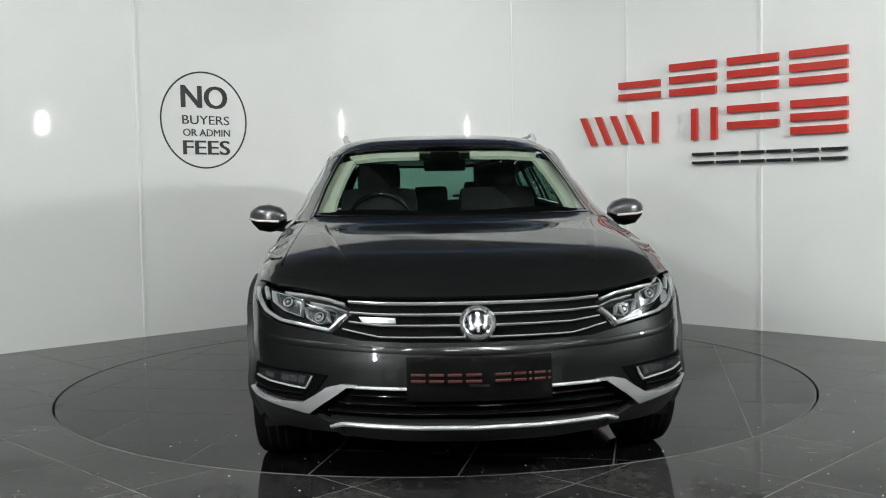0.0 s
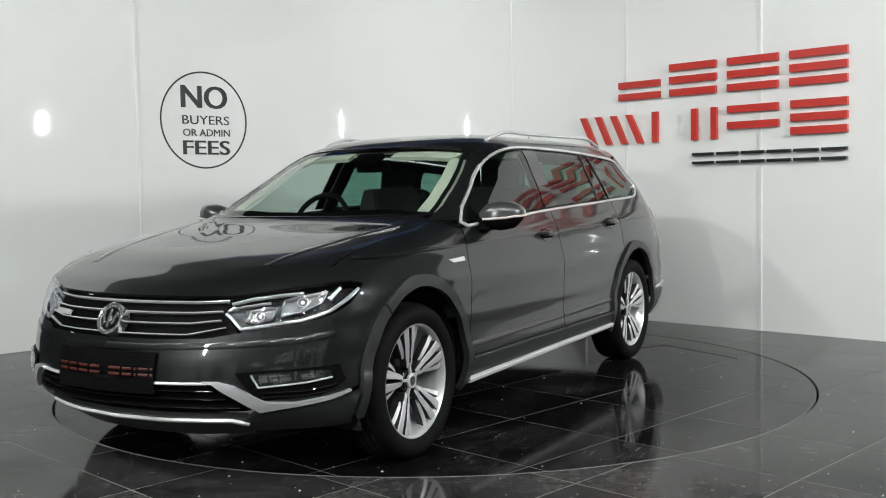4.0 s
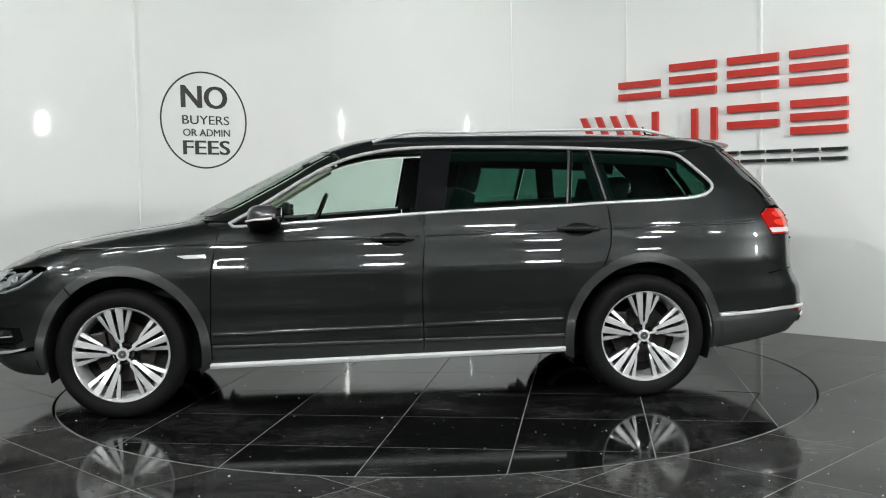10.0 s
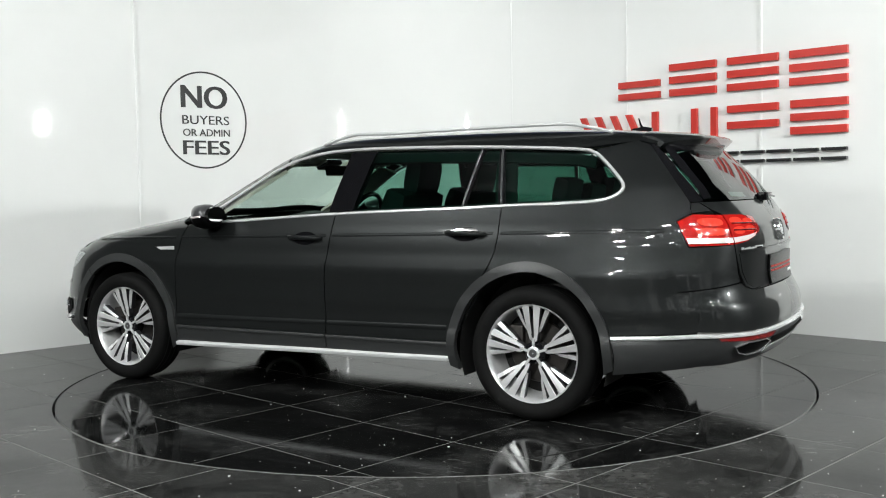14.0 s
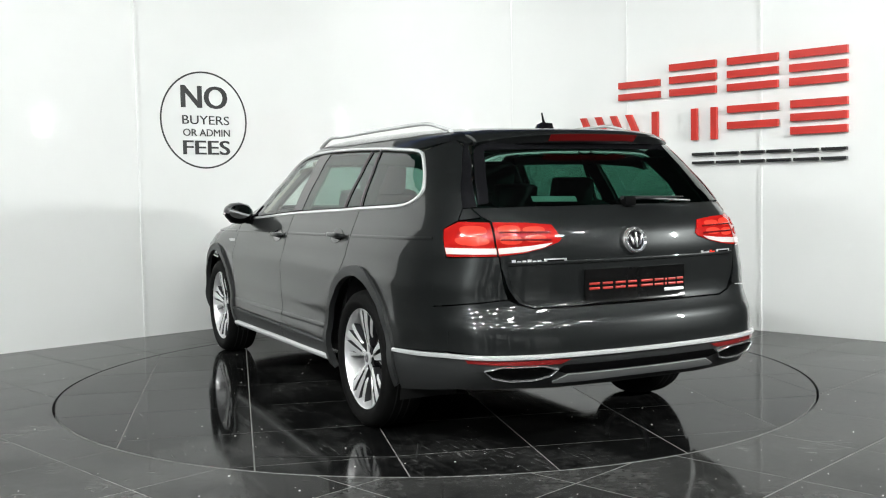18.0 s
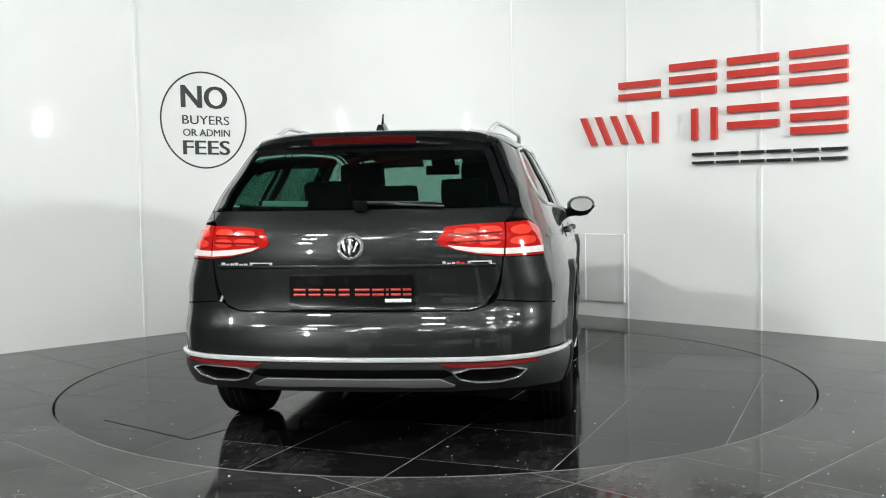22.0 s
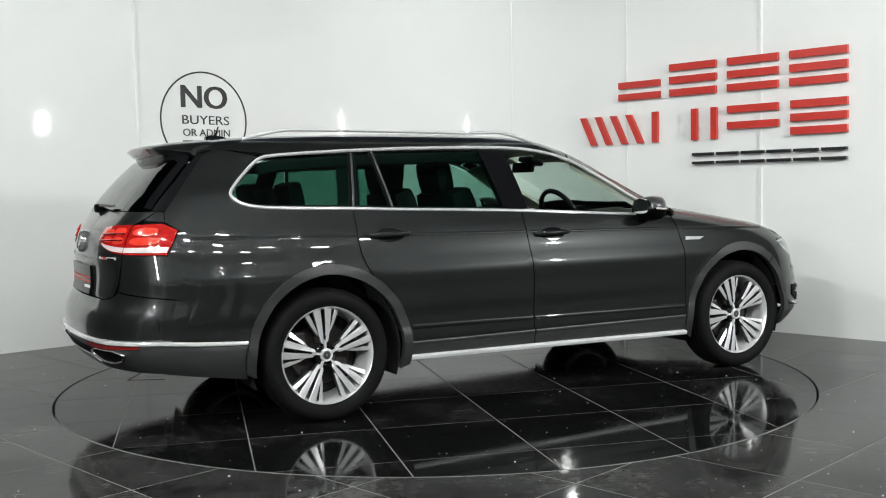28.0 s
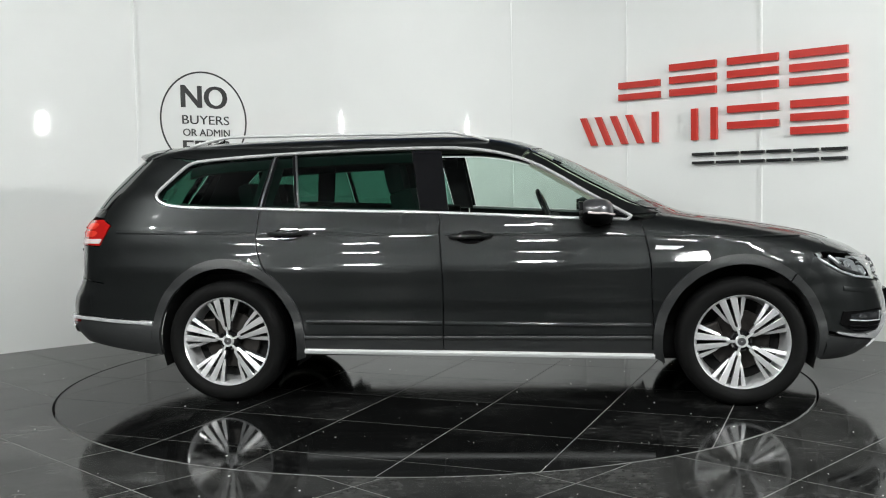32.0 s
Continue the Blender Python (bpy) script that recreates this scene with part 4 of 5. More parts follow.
def roof_outline():
    """Half plan of the roof sheet (x, y) from the windscreen's top round to the tailgate."""
    pts = []
    for x in np.linspace(0.30, -1.86, 40):
        z = np.interp(x, [-1.86, -1.60, -1.15, -0.75, -0.327, -0.10, 0.058, 0.20, 0.30], [1.384, 1.358, 1.386, 1.401, 1.407, 1.402, 1.384, 1.352, 1.316])
        pts.append((float(x), float(side_y(x, z))))
    return pts


def build_body(car):
    for s in (1, -1):
        build_side(car, s)
    # bonnet
    edge = [(float(x), bonnet_edge(float(x))) for x in np.linspace(1.0, 1.80, 9)]
    rim = [at_x("f", x, z) for x, z in ((1.85, 0.807), (1.91, 0.800), (1.985, 0.789))] + [at_y("f", y, z) for y, z in ((0.60, 0.778), (0.49, 0.763), (0.40, 0.762), (0.30, 0.761), (0.20, 0.760), (0.10, 0.760), (0.0, 0.760))]
    nose = [tuple(float(v) for v in wrap_xyz("f", np.array([q]), np.array([z]))[0][:2]) for q, z in rim]
    cowl = [(1.10, 0.0), (1.09, 0.2), (1.06, 0.4), (1.0, 0.6), (0.97, 0.68)]
    half = cowl + edge + nose
    panel("bonnet", half + [(x, -y) for x, y in reversed(half[1:-1])], "top", PAINT, car, 0.0, 0.014, 0.05)
    for s in (1, -1):
        strip("bonnet_crease", [(1.90, s * 0.50), (1.65, s * 0.555), (1.35, s * 0.605), (1.08, s * 0.64)], "top", 0.045, 0.0035, PAINT, car, off=-0.0012)
    # scuttle under the windscreen
    sc = [(1.09, 0.0), (1.08, 0.2), (1.05, 0.4), (0.99, 0.6), (0.95, 0.69), (0.88, 0.69), (0.95, 0.6), (1.0, 0.4), (1.035, 0.2), (1.04, 0.0)]
    panel("scuttle", sc + [(x, -y) for x, y in reversed(sc[1:-1])], "top", BLACK, car, -0.004, 0.01, 0.04)
    # roof, with the pillars at its front corners
    rp = roof_outline()
    half = [(0.335, 0.0), (0.333, 0.2), (0.325, 0.35), (0.31, 0.47)] + [p for p in rp if p[0] < 0.30 and p[1] > 0] + [(-1.93, 0.56), (-1.985, 0.4), (-2.0, 0.2), (-2.0, 0.0)]
    panel("roof", half + [(x, -y) for x, y in reversed(half[1:-1])], "top", PAINT, car, 0.0, 0.014, 0.05)
    # windscreen and its pillars
    zs = [1.035, 1.08, 1.14, 1.20, 1.26, 1.32, 1.365]
    frac = [0.70, 0.685, 0.665, 0.645, 0.62, 0.59, 0.565]
    right_side = [at_y("f", f, z) for z, f in zip(zs, frac)]
    top = [at_y("f", y, 1.392 + 0.012 * (1 - (y / 0.56) ** 2)) for y in (0.54, 0.45, 0.3, 0.15, 0.0)]
    bottom = [at_y("f", y, 1.03) for y in (0.0, 0.2, 0.4, 0.6)]
    panel("windscreen", mirrored(bottom + right_side + top), "f", GLASS_CLEAR, car, -0.002, 0.005, 0.05, label="clear windscreen")
    frit = [at_y("f", y, z) for y, z in ((0.0, 1.036), (0.3, 1.036), (0.55, 1.038), (0.685, 1.045), (0.670, 1.08), (0.650, 1.14), (0.630, 1.20), (0.605, 1.26), (0.575, 1.32), (0.548, 1.368), (0.50, 1.386), (0.3, 1.396), (0.0, 1.400))]
    for s in (1, -1):
        strip("windscreen_band", frit, "f", 0.022, 0.0015, GLOSS_BLACK, car, s, label="black band printed on the windscreen edge")
        lining = [at_y("f", y, z) for y, z in ((0.14, 1.362), (0.35, 1.358), (0.50, 1.345), (0.53, 1.375), (0.35, 1.388), (0.14, 1.392))]
        panel("header_lining", lining, "f", CREAM, car, -0.022, 0.02, 0.05, s, "pale lining over the windscreen")
    for s in (1, -1):
        outer = [at_x("f", x, z) for x, z in ((0.83, 1.015), (0.72, 1.075), (0.564, 1.167), (0.45, 1.238), (0.32, 1.307), (0.262, 1.333))]
        inner = [at_y("f", y, z) for y, z in ((0.70, 1.02), (0.702, 1.035), (0.687, 1.08), (0.667, 1.14), (0.647, 1.20), (0.622, 1.26), (0.592, 1.32), (0.572, 1.36))]
        panel("front_pillar", outer + inner[::-1], "f", PAINT, car, 0.0, 0.012, 0.03, s)
    # rear glass and tailgate
    gl = [at_y("r", y, 1.085) for y in (0.0, 0.3, 0.55)] + [at_y("r", y, z) for y, z in ((0.655, 1.09), (0.640, 1.15), (0.610, 1.23), (0.575, 1.31), (0.555, 1.352))] + [at_y("r", y, 1.362) for y in (0.52, 0.3, 0.0)]
    panel("tailgate_window", mirrored(gl), "r", GLASS_REAR, car, 0.0, 0.005, 0.05, label="dark privacy glass in the tailgate")
    gate = [at_y("r", y, 0.660) for y in (0.0, 0.3, 0.50)] + [at_y("r", y, z) for y, z in ((0.56, 0.68), (0.60, 0.74), (0.625, 0.83), (0.63, 0.88), (0.63, 1.02), (0.66, 1.045), (0.675, 1.078))] + [at_y("r", y, 1.08) for y in (0.55, 0.3, 0.0)]
    tailgate = panel("tailgate", mirrored(gate), "r", PAINT, car, 0.0, 0.014, 0.045)
    for s in (1, -1):
        pill = [at_y("r", y, z) for y, z in ((0.660, 1.083), (0.645, 1.15), (0.615, 1.23), (0.58, 1.31), (0.56, 1.366))] + [at_x("r", x, z) for x, z in ((-1.915, 1.366), (-1.98, 1.28), (-2.07, 1.17), (-2.14, 1.08))]
        panel("tailgate_side_trim", pill, "r", GLOSS_BLACK, car, -0.001, 0.012, 0.03, s)
        # corner between lamp, quarter and bumper
        cor = [at_y("r", y, z) for y, z in ((0.606, 0.70), (0.631, 0.83), (0.636, 0.875))] + [at_x("r", x, z) for x, z in ((-2.10, 0.868), (-2.105, 0.665))]
        panel("rear_corner", cor, "r", PAINT, car, 0.0, 0.012, 0.04, s)
        cap = [at_y("r", y, z) for y, z in ((0.665, 1.04), (0.68, 1.078))] + [at_x("r", x, z) for x, z in ((-2.145, 1.075), (-2.155, 1.026), (-2.105, 1.022))]
        panel("rear_corner", cap, "r", PAINT, car, 0.0, 0.012, 0.03, s)
    build_front(car)
    build_rear(car, tailgate)


def build_front(car):
    # painted bumper skin
    top = [at_y("f", y, z) for y, z in ((0.0, 0.602), (0.25, 0.602), (0.43, 0.606), (0.545, 0.625))] + [at_x("f", x, z) for x, z in ((2.0, 0.655), (1.905, 0.685), (1.825, 0.725), (1.752, 0.790), (1.735, 0.72), (1.705, 0.655))]
    wheel_cut = [at_x("f", x, z) for x, z in arch(AXLE, 0.445, 44, 14, 8)]
    low = [at_x("f", 1.81, 0.40), at_x("f", 1.96, 0.375)] + [at_y("f", y, z) for y, z in ((0.75, 0.36), (0.66, 0.36), (0.60, 0.40), (0.48, 0.445), (0.3, 0.445), (0.0, 0.445))]
    panel("front_bumper", mirrored(top + wheel_cut + low), "f", PAINT, car, 0.0, 0.014, 0.04)
    for s in (1, -1):
        strip("bumper_crease", [at_y("f", y, z) for y, z in ((0.0, 0.572), (0.25, 0.573), (0.5, 0.580))] + [at_x("f", x, z) for x, z in ((2.03, 0.592), (1.91, 0.612))], "f", 0.026, 0.003, PAINT, car, s)
    # grille
    gr = [at_y("f", y, z) for y, z in ((0.0, 0.604), (0.25, 0.604), (0.43, 0.608), (0.545, 0.628), (0.475, 0.70), (0.487, 0.765), (0.25, 0.762), (0.0, 0.762))]
    grille = panel("grille", mirrored(gr), "f", BLACK, car, -0.022, 0.004, 0.04, label="black grille with four chrome bars")
    for z, y1, z1 in ((0.742, 0.478, 0.747), (0.703, 0.472, 0.708), (0.664, 0.475, 0.675), (0.622, 0.50, 0.648)):
        path = [at_y("f", y, z) for y in (0.0, 0.2, 0.36)] + [at_y("f", y1, z1)]
        for s in (1, -1):
            strip("grille_bar", path, "f", 0.0058, 0.009, CHROME, grille, s, off=-0.009)
    emblem(car, "f", 0.668, 0.067)
    # small badge on the grille, car's right
    panel("grille_badge", [at_y("f", y, z) for y, z in ((-0.435, 0.690), (-0.30, 0.687), (-0.30, 0.669), (-0.42, 0.669))], "f", CHROME, grille, 0.004, 0.01, 0.03, label="bright badge on the grille")
    for s in (1, -1):
        headlamp(car, s)
        # fog lamp bay
        bay = [at_y("f", y, z) for y, z in ((0.555, 0.478), (0.63, 0.372))] + [at_x("f", x, z) for x, z in ((1.97, 0.385), (1.885, 0.43), (1.905, 0.494), (2.02, 0.490))] + [at_y("f", 0.64, 0.486)]
        bayp = panel("fog_lamp_bay", bay, "f", BLACK, car, 0.006, 0.008, 0.03, s, "black fog lamp bay")
        lamp = [at_y("f", y, z) for y, z in ((0.605, 0.474), (0.635, 0.427))] + [at_x("f", x, z) for x, z in ((2.02, 0.438), (1.94, 0.452), (1.945, 0.476), (2.02, 0.480))]
        fog = panel("fog_lamp", lamp, "f", LAMP_DARK, bayp, 0.009, 0.006, 0.025, s, "clear fog lamp")
        for k, (ya, yb) in enumerate(((0.642, 0.668), (0.672, 0.70), (0.704, 0.735), (0.765, 0.80))):
            cell = [at_y("f", ya, 0.438 + 0.003 * k), at_y("f", yb, 0.441 + 0.003 * k), at_y("f", yb - 0.006, 0.470), at_y("f", ya - 0.006, 0.468)]
            panel("fog_reflector", cell, "f", LAMP_SHELL, fog, 0.012, 0.004, 0.02, s)
        strip("fog_edge", [at_y("f", 0.612, 0.470), at_y("f", 0.638, 0.424), at_x("f", 2.02, 0.434), at_x("f", 1.94, 0.447)], "f", 0.007, 0.006, CHROME, fog, s, off=0.009)
        panel("lens", lamp, "f", GLASS_LAMP, fog, 0.016, 0.004, 0.03, s)
        for dz in (0.0, 0.018):
            strip("fin", [at_y("f", 0.65, 0.405 - dz), at_x("f", 2.03, 0.407 - dz), at_x("f", 1.93, 0.42 - dz)], "f", 0.006, 0.008, GLOSS_BLACK, bayp, s, off=0.007)
        # silver blade
        blade = [at_y("f", y, z) for y, z in ((0.445, 0.448), (0.50, 0.448), (0.555, 0.432), (0.655, 0.368))] + [at_x("f", x, z) for x, z in ((2.05, 0.362), (1.95, 0.377), (1.87, 0.392), (1.868, 0.384), (1.95, 0.365), (2.05, 0.347))] + [at_y("f", y, z) for y, z in ((0.66, 0.336), (0.625, 0.33), (0.48, 0.435), (0.445, 0.437))]
        panel("bumper_blade", blade, "f", BLADE, car, 0.016, 0.018, 0.025, s, "satin silver bumper blade")
        lower = [at_x("f", x, z) for x, z in ((1.795, 0.24), (1.808, 0.375), (1.95, 0.353), (2.05, 0.333))] + [at_y("f", y, z) for y, z in ((0.66, 0.323), (0.60, 0.315), (0.52, 0.27), (0.50, 0.235))]
        panel("bumper_corner", lower, "f", CLAD, car, 0.004, 0.02, 0.035, s, "matt grey lower bumper corner")
    # lower intake
    low = [at_y("f", y, z) for y, z in ((0.0, 0.300), (0.3, 0.300), (0.56, 0.308), (0.625, 0.328), (0.47, 0.442), (0.3, 0.444), (0.0, 0.444))]
    intake = panel("lower_grille", mirrored(low), "f", BLACK, car, -0.02, 0.01, 0.04, label="black lower intake with thin bars")
    for z, w in ((0.340, 0.56), (0.375, 0.52), (0.408, 0.48)):
        for s in (1, -1):
            strip("intake_bar", [at_y("f", y, z) for y in (0.0, 0.25, w)], "f", 0.007, 0.012, GLOSS_BLACK, intake, s, off=-0.012)
    for s in (1, -1):
        strip("intake_trim", [at_y("f", y, 0.438) for y in (0.25, 0.35, 0.455)], "f", 0.012, 0.014, SATIN, car, s, off=-0.002)
    lip = [at_y("f", y, z) for y, z in ((0.0, 0.20), (0.3, 0.20), (0.52, 0.215), (0.56, 0.29), (0.3, 0.297), (0.0, 0.297))]
    panel("front_lip", mirrored(lip), "f", CLAD, car, 0.0, 0.03, 0.04, label="matt grey lower lip")
    for s in (1, -1):
        strip("skid_strip", [at_y("f", y, z) for y, z in ((0.0, 0.283), (0.3, 0.284), (0.50, 0.286), (0.55, 0.268))], "f", 0.017, 0.008, SATIN, car, s, off=0.004, label="satin silver skid strip")
    show_plate(car, 0.476, False)


ONCE = {}


def material_once(name):
    if name not in ONCE:
        ONCE[name] = material(name, (0.92, 0.93, 0.94), 0.10, 0.6, 0, 0.25, 90, 0.5, 90)
    return ONCE[name]


def headlamp(car, s):
    inner = [at_y("f", y, z) for y, z in ((0.548, 0.631), (0.478, 0.70), (0.492, 0.759), (0.56, 0.772))]
    outer = [at_x("f", x, z) for x, z in ((1.985, 0.783), (1.87, 0.798), (1.78, 0.802), (1.752, 0.792), (1.76, 0.776), (1.83, 0.73), (1.91, 0.69), (2.005, 0.66))]
    poly = inner + outer
    shell = panel("headlamp", poly, "f", LAMP_DARK, car, -0.055, 0.004, 0.03, s, "clear headlamp with chrome reflectors in a dark housing")
    panel("cover", poly, "f", GLASS_LAMP, shell, 0.001, 0.004, 0.035, s, "clear lamp cover")
    lc = material_once("lamp_chrome")
    # bright running light along the bottom edge, two thin lines under the brow
    low = [at_y("f", 0.486, 0.70), at_y("f", 0.553, 0.642)] + [at_x("f", x, z) for x, z in ((2.0, 0.669), (1.91, 0.699), (1.835, 0.739), (1.775, 0.777))]
    strip("running_light", low, "f", 0.014, 0.010, lc, shell, s, off=-0.012, label="bright running light line")
    strip("brow_line", [at_y("f", y, z) for y, z in ((0.492, 0.738), (0.56, 0.757), (0.66, 0.769), (0.73, 0.775))], "f", 0.010, 0.010, lc, shell, s, off=-0.016)
    strip("brow_line", [at_y("f", y, z) for y, z in ((0.486, 0.712), (0.54, 0.729), (0.63, 0.742))], "f", 0.007, 0.010, lc, shell, s, off=-0.020)
    strip("outer_light", [at_y("f", y, z) for y, z in ((0.812, 0.744), (0.822, 0.770), (0.826, 0.788))], "f", 0.014, 0.010, lc, shell, s, off=-0.018)
    # dipped beam in a square bowl by the grille, main beam in the larger bowl beside it
    for name, pts, mid, rad in (("dipped_reflector", ((0.558, 0.676), (0.566, 0.712), (0.628, 0.726), (0.655, 0.722), (0.648, 0.686), (0.60, 0.664)), (0.604, 0.694), 0.017), ("main_reflector", ((0.676, 0.690), (0.672, 0.752), (0.715, 0.766), (0.80, 0.780), (0.795, 0.735), (0.745, 0.706)), (0.735, 0.742), 0.021)):
        bowl = [at_y("f", y, z) for y, z in pts]
        ref = panel(name, bowl, "f", LAMP_SHELL, shell, -0.042, 0.012, 0.014, s)
        strip("reflector_rim", bowl, "f", 0.004, 0.016, lc, ref, s, True, off=-0.034)
        q = at_y("f", *mid)
        ring = [(q[0] + rad * math.cos(2 * math.pi * k / 20), q[1] + rad * 0.85 * math.sin(2 * math.pi * k / 20)) for k in range(20)]
        panel("bulb_bowl", ring, "f", LAMP_DARK, ref, -0.034, 0.008, 0.012, s)
        strip("bulb_ring", ring, "f", 0.0035, 0.008, lc, ref, s, True, off=-0.032)
        shield = [(q[0] + 0.007 * math.cos(2 * math.pi * k / 14), q[1] + 0.0065 * math.sin(2 * math.pi * k / 14)) for k in range(14)]
        panel("bulb_shield", shield, "f", lc, ref, -0.026, 0.008, 0.02, s)


def emblem(parent, end, z, r):
    """A plain round chrome badge: rim and domed disc."""
    q = wrap_xyz(end, np.array([0.0]), np.array([z]))
    n = form_normal(q)[0]
    m = Matrix.Translation(Vector(q[0]) + Vector(n) * 0.004) @ Vector(n).to_track_quat("Y", "Z").to_matrix().to_4x4()
    ob = lathe_y("emblem", [(0.001, 0.010), (r * 0.5, 0.0095), (r * 0.78, 0.006), (r * 0.80, 0.004), (r * 0.82, 0.012), (r * 0.92, 0.016), (r, 0.010), (r, -0.03)], EMBLEM, parent, 40, "plain round chrome emblem")
    ob.matrix_local = m
    lathe_y("emblem_field", [(r * 0.2, 0.0105), (r * 0.28, 0.0115), (r * 0.64, 0.0095), (r * 0.72, 0.0075)], GLOSS_BLACK, ob, 40)
    for x, z, tilt, h in ((-0.42, 0.0, -18, 0.80), (0.0, 0.0, 0, 1.15), (0.42, 0.0, 18, 0.80)):
        rounded_box("emblem_bar", (x * r, 0.0115, z * r), (r * 0.17, 0.006, r * h), EMBLEM, ob, 0.002, pose(0, 0, 0, 0, tilt, 0))


def show_plate(car, z, back):
    """A plain show plate that follows the bumper: red bars in place of its writing."""
    end, d = ("r", -1) if back else ("f", 1)

    half = [at_y(end, y, z - 0.075) for y in (0.0, 0.09, 0.18, 0.262)] + [at_y(end, y, z + 0.075) for y in (0.262, 0.18, 0.09, 0.0)]
    plate = panel("show_plate", mirrored(half), end, PLATE_BLACK, car, 0.018, 0.014, 0.04, 1, "black show plate with plain red bars")
    cells = [(-0.245, -0.195), (-0.18, -0.13), (-0.115, -0.065), (-0.05, -0.005), (0.055, 0.11), (0.122, 0.165), (0.176, 0.186), (0.196, 0.236), (0.246, 0.256)] if not back else [(-0.245, -0.195), (-0.18, -0.13), (-0.115, -0.065), (-0.05, -0.005), (0.02, 0.08), (0.092, 0.14), (0.15, 0.16), (0.17, 0.21), (0.22, 0.255)]
    for a, b in cells:
        for dz in (0.014, -0.008):
            strip("plate_bar", [at_y(end, d * (a + (b - a) * k / 3), z + dz) for k in range(4)], end, 0.010, 0.003, PLATE_RED if back else PLATE_DIM, plate, off=0.018)
    if back:
        strip("plate_bar", [at_y(end, y, z - 0.034) for y in (-0.145, -0.18, -0.22, -0.255)], end, 0.014, 0.003, PLATE_WHITE, plate, off=0.018)


def build_rear(car, tailgate):
    # painted bumper skin
    top = [at_y("r", y, 0.653) for y in (0.0, 0.3, 0.50)] + [at_y("r", y, z) for y, z in ((0.565, 0.672), (0.604, 0.694))] + [at_x("r", x, z) for x, z in ((-2.11, 0.66), (-2.216, 0.60), (-2.196, 0.482))]
    low = [at_y("r", y, z) for y, z in ((0.75, 0.478), (0.5, 0.474), (0.25, 0.472), (0.0, 0.472))]
    panel("rear_bumper", mirrored(top + low), "r", PAINT, car, 0.0, 0.014, 0.04)
    for s in (1, -1):
        strip("bumper_chrome", [at_y("r", y, 0.462) for y in (0.0, 0.3, 0.55)] + [at_y("r", 0.70, 0.463)] + [at_x("r", x, z) for x, z in ((-2.2, 0.462), (-2.05, 0.452), (-1.812, 0.440))], "r", 0.020, 0.014, CHROME, car, s, off=0.004, label="chrome strip round the rear bumper")
    low = [at_y("r", y, 0.450) for y in (0.0, 0.3, 0.6)] + [at_x("r", x, z) for x, z in ((-2.2, 0.452), (-1.812, 0.428), (-1.808, 0.262), (-2.05, 0.295), (-2.2, 0.318))] + [at_y("r", y, z) for y, z in ((0.60, 0.325), (0.4, 0.315), (0.0, 0.315))]
    panel("bumper_skirt", mirrored(low), "r", CLAD, car, 0.004, 0.03, 0.04, label="matt grey lower rear bumper")
    for s in (1, -1):
        refl = [at_y("r", y, z) for y, z in ((0.37, 0.446), (0.42, 0.428), (0.68, 0.434))] + [at_x("r", x, z) for x, z in ((-2.30, 0.438), (-2.29, 0.452))] + [at_y("r", 0.66, 0.450)]
        panel("reflector", refl, "r", RED_DARK, car, 0.008, 0.008, 0.03, s, "dark red rear reflector")
        ex = rounded([at_y("r", y, z) for y, z in ((0.415, 0.424), (0.465, 0.366), (0.668, 0.366), (0.732, 0.426))], 1)
        pipe = panel("tailpipe_trim", ex, "r", BLACK, car, 0.006, 0.02, 0.03, s, "chrome-edged exhaust trim")
        strip("tailpipe_rim", ex, "r", 0.0050, 0.009, EMBLEM, pipe, s, True, off=0.006)
    skid = [at_y("r", y, 0.380) for y in (0.0, 0.2, 0.37)] + [at_y("r", y, z) for y, z in ((0.43, 0.352), (0.425, 0.344), (0.26, 0.342), (0.15, 0.346), (0.0, 0.346))]
    panel("skid_plate", mirrored(skid), "r", SKID, car, 0.010, 0.02, 0.03, label="satin grey rear skid plate")
    blk = [at_y("r", y, 0.420) for y in (0.0, 0.2, 0.40)] + [at_y("r", y, z) for y, z in ((0.43, 0.40), (0.385, 0.386), (0.2, 0.386), (0.0, 0.386))]
    panel("bumper_grille", mirrored(blk), "r", BLACK, car, 0.006, 0.01, 0.04)
    # tail lamps: one on the body, one on the tailgate
    for s in (1, -1):
        body = [at_y("r", y, z) for y, z in ((0.640, 0.878), (0.640, 1.017))] + [at_x("r", x, z) for x, z in ((-2.16, 1.022), (-2.100, 0.990), (-2.118, 0.953), (-2.162, 0.876))]
        lamp = panel("tail_lamp", body, "r", RED, car, 0.002, 0.014, 0.025, s, "red tail lamp with a clear lower strip")
        for za, zb in ((0.922, 0.958), (0.965, 1.003)):
            cell = rounded([at_y("r", 0.66, za), at_x("r", -2.20, za), at_x("r", -2.17, zb), at_y("r", 0.66, zb)], 2)
            panel("lamp_cell", cell, "r", RED_CELL, lamp, 0.0055, 0.002, 0.03, s)
        st = [at_y("r", y, z) for y, z in ((0.640, 0.886), (0.640, 0.910))] + [at_x("r", x, z) for x, z in ((-2.145, 0.912), (-2.160, 0.886))]
        panel("clear_strip", st, "r", LENS_WHITE, lamp, 0.0065, 0.004, 0.025, s)
        gate = [at_y("r", y, z) for y, z in ((0.633, 0.878), (0.633, 1.017), (0.50, 1.013), (0.392, 1.002), (0.36, 0.944), (0.375, 0.930), (0.445, 0.907), (0.53, 0.889))]
        lamp = panel("gate_lamp", gate, "r", RED, car, 0.004, 0.014, 0.025, s, "red tail lamp on the tailgate")
        st = [at_y("r", y, z) for y, z in ((0.633, 0.886), (0.633, 0.910), (0.50, 0.918), (0.405, 0.928), (0.44, 0.911), (0.53, 0.893))]
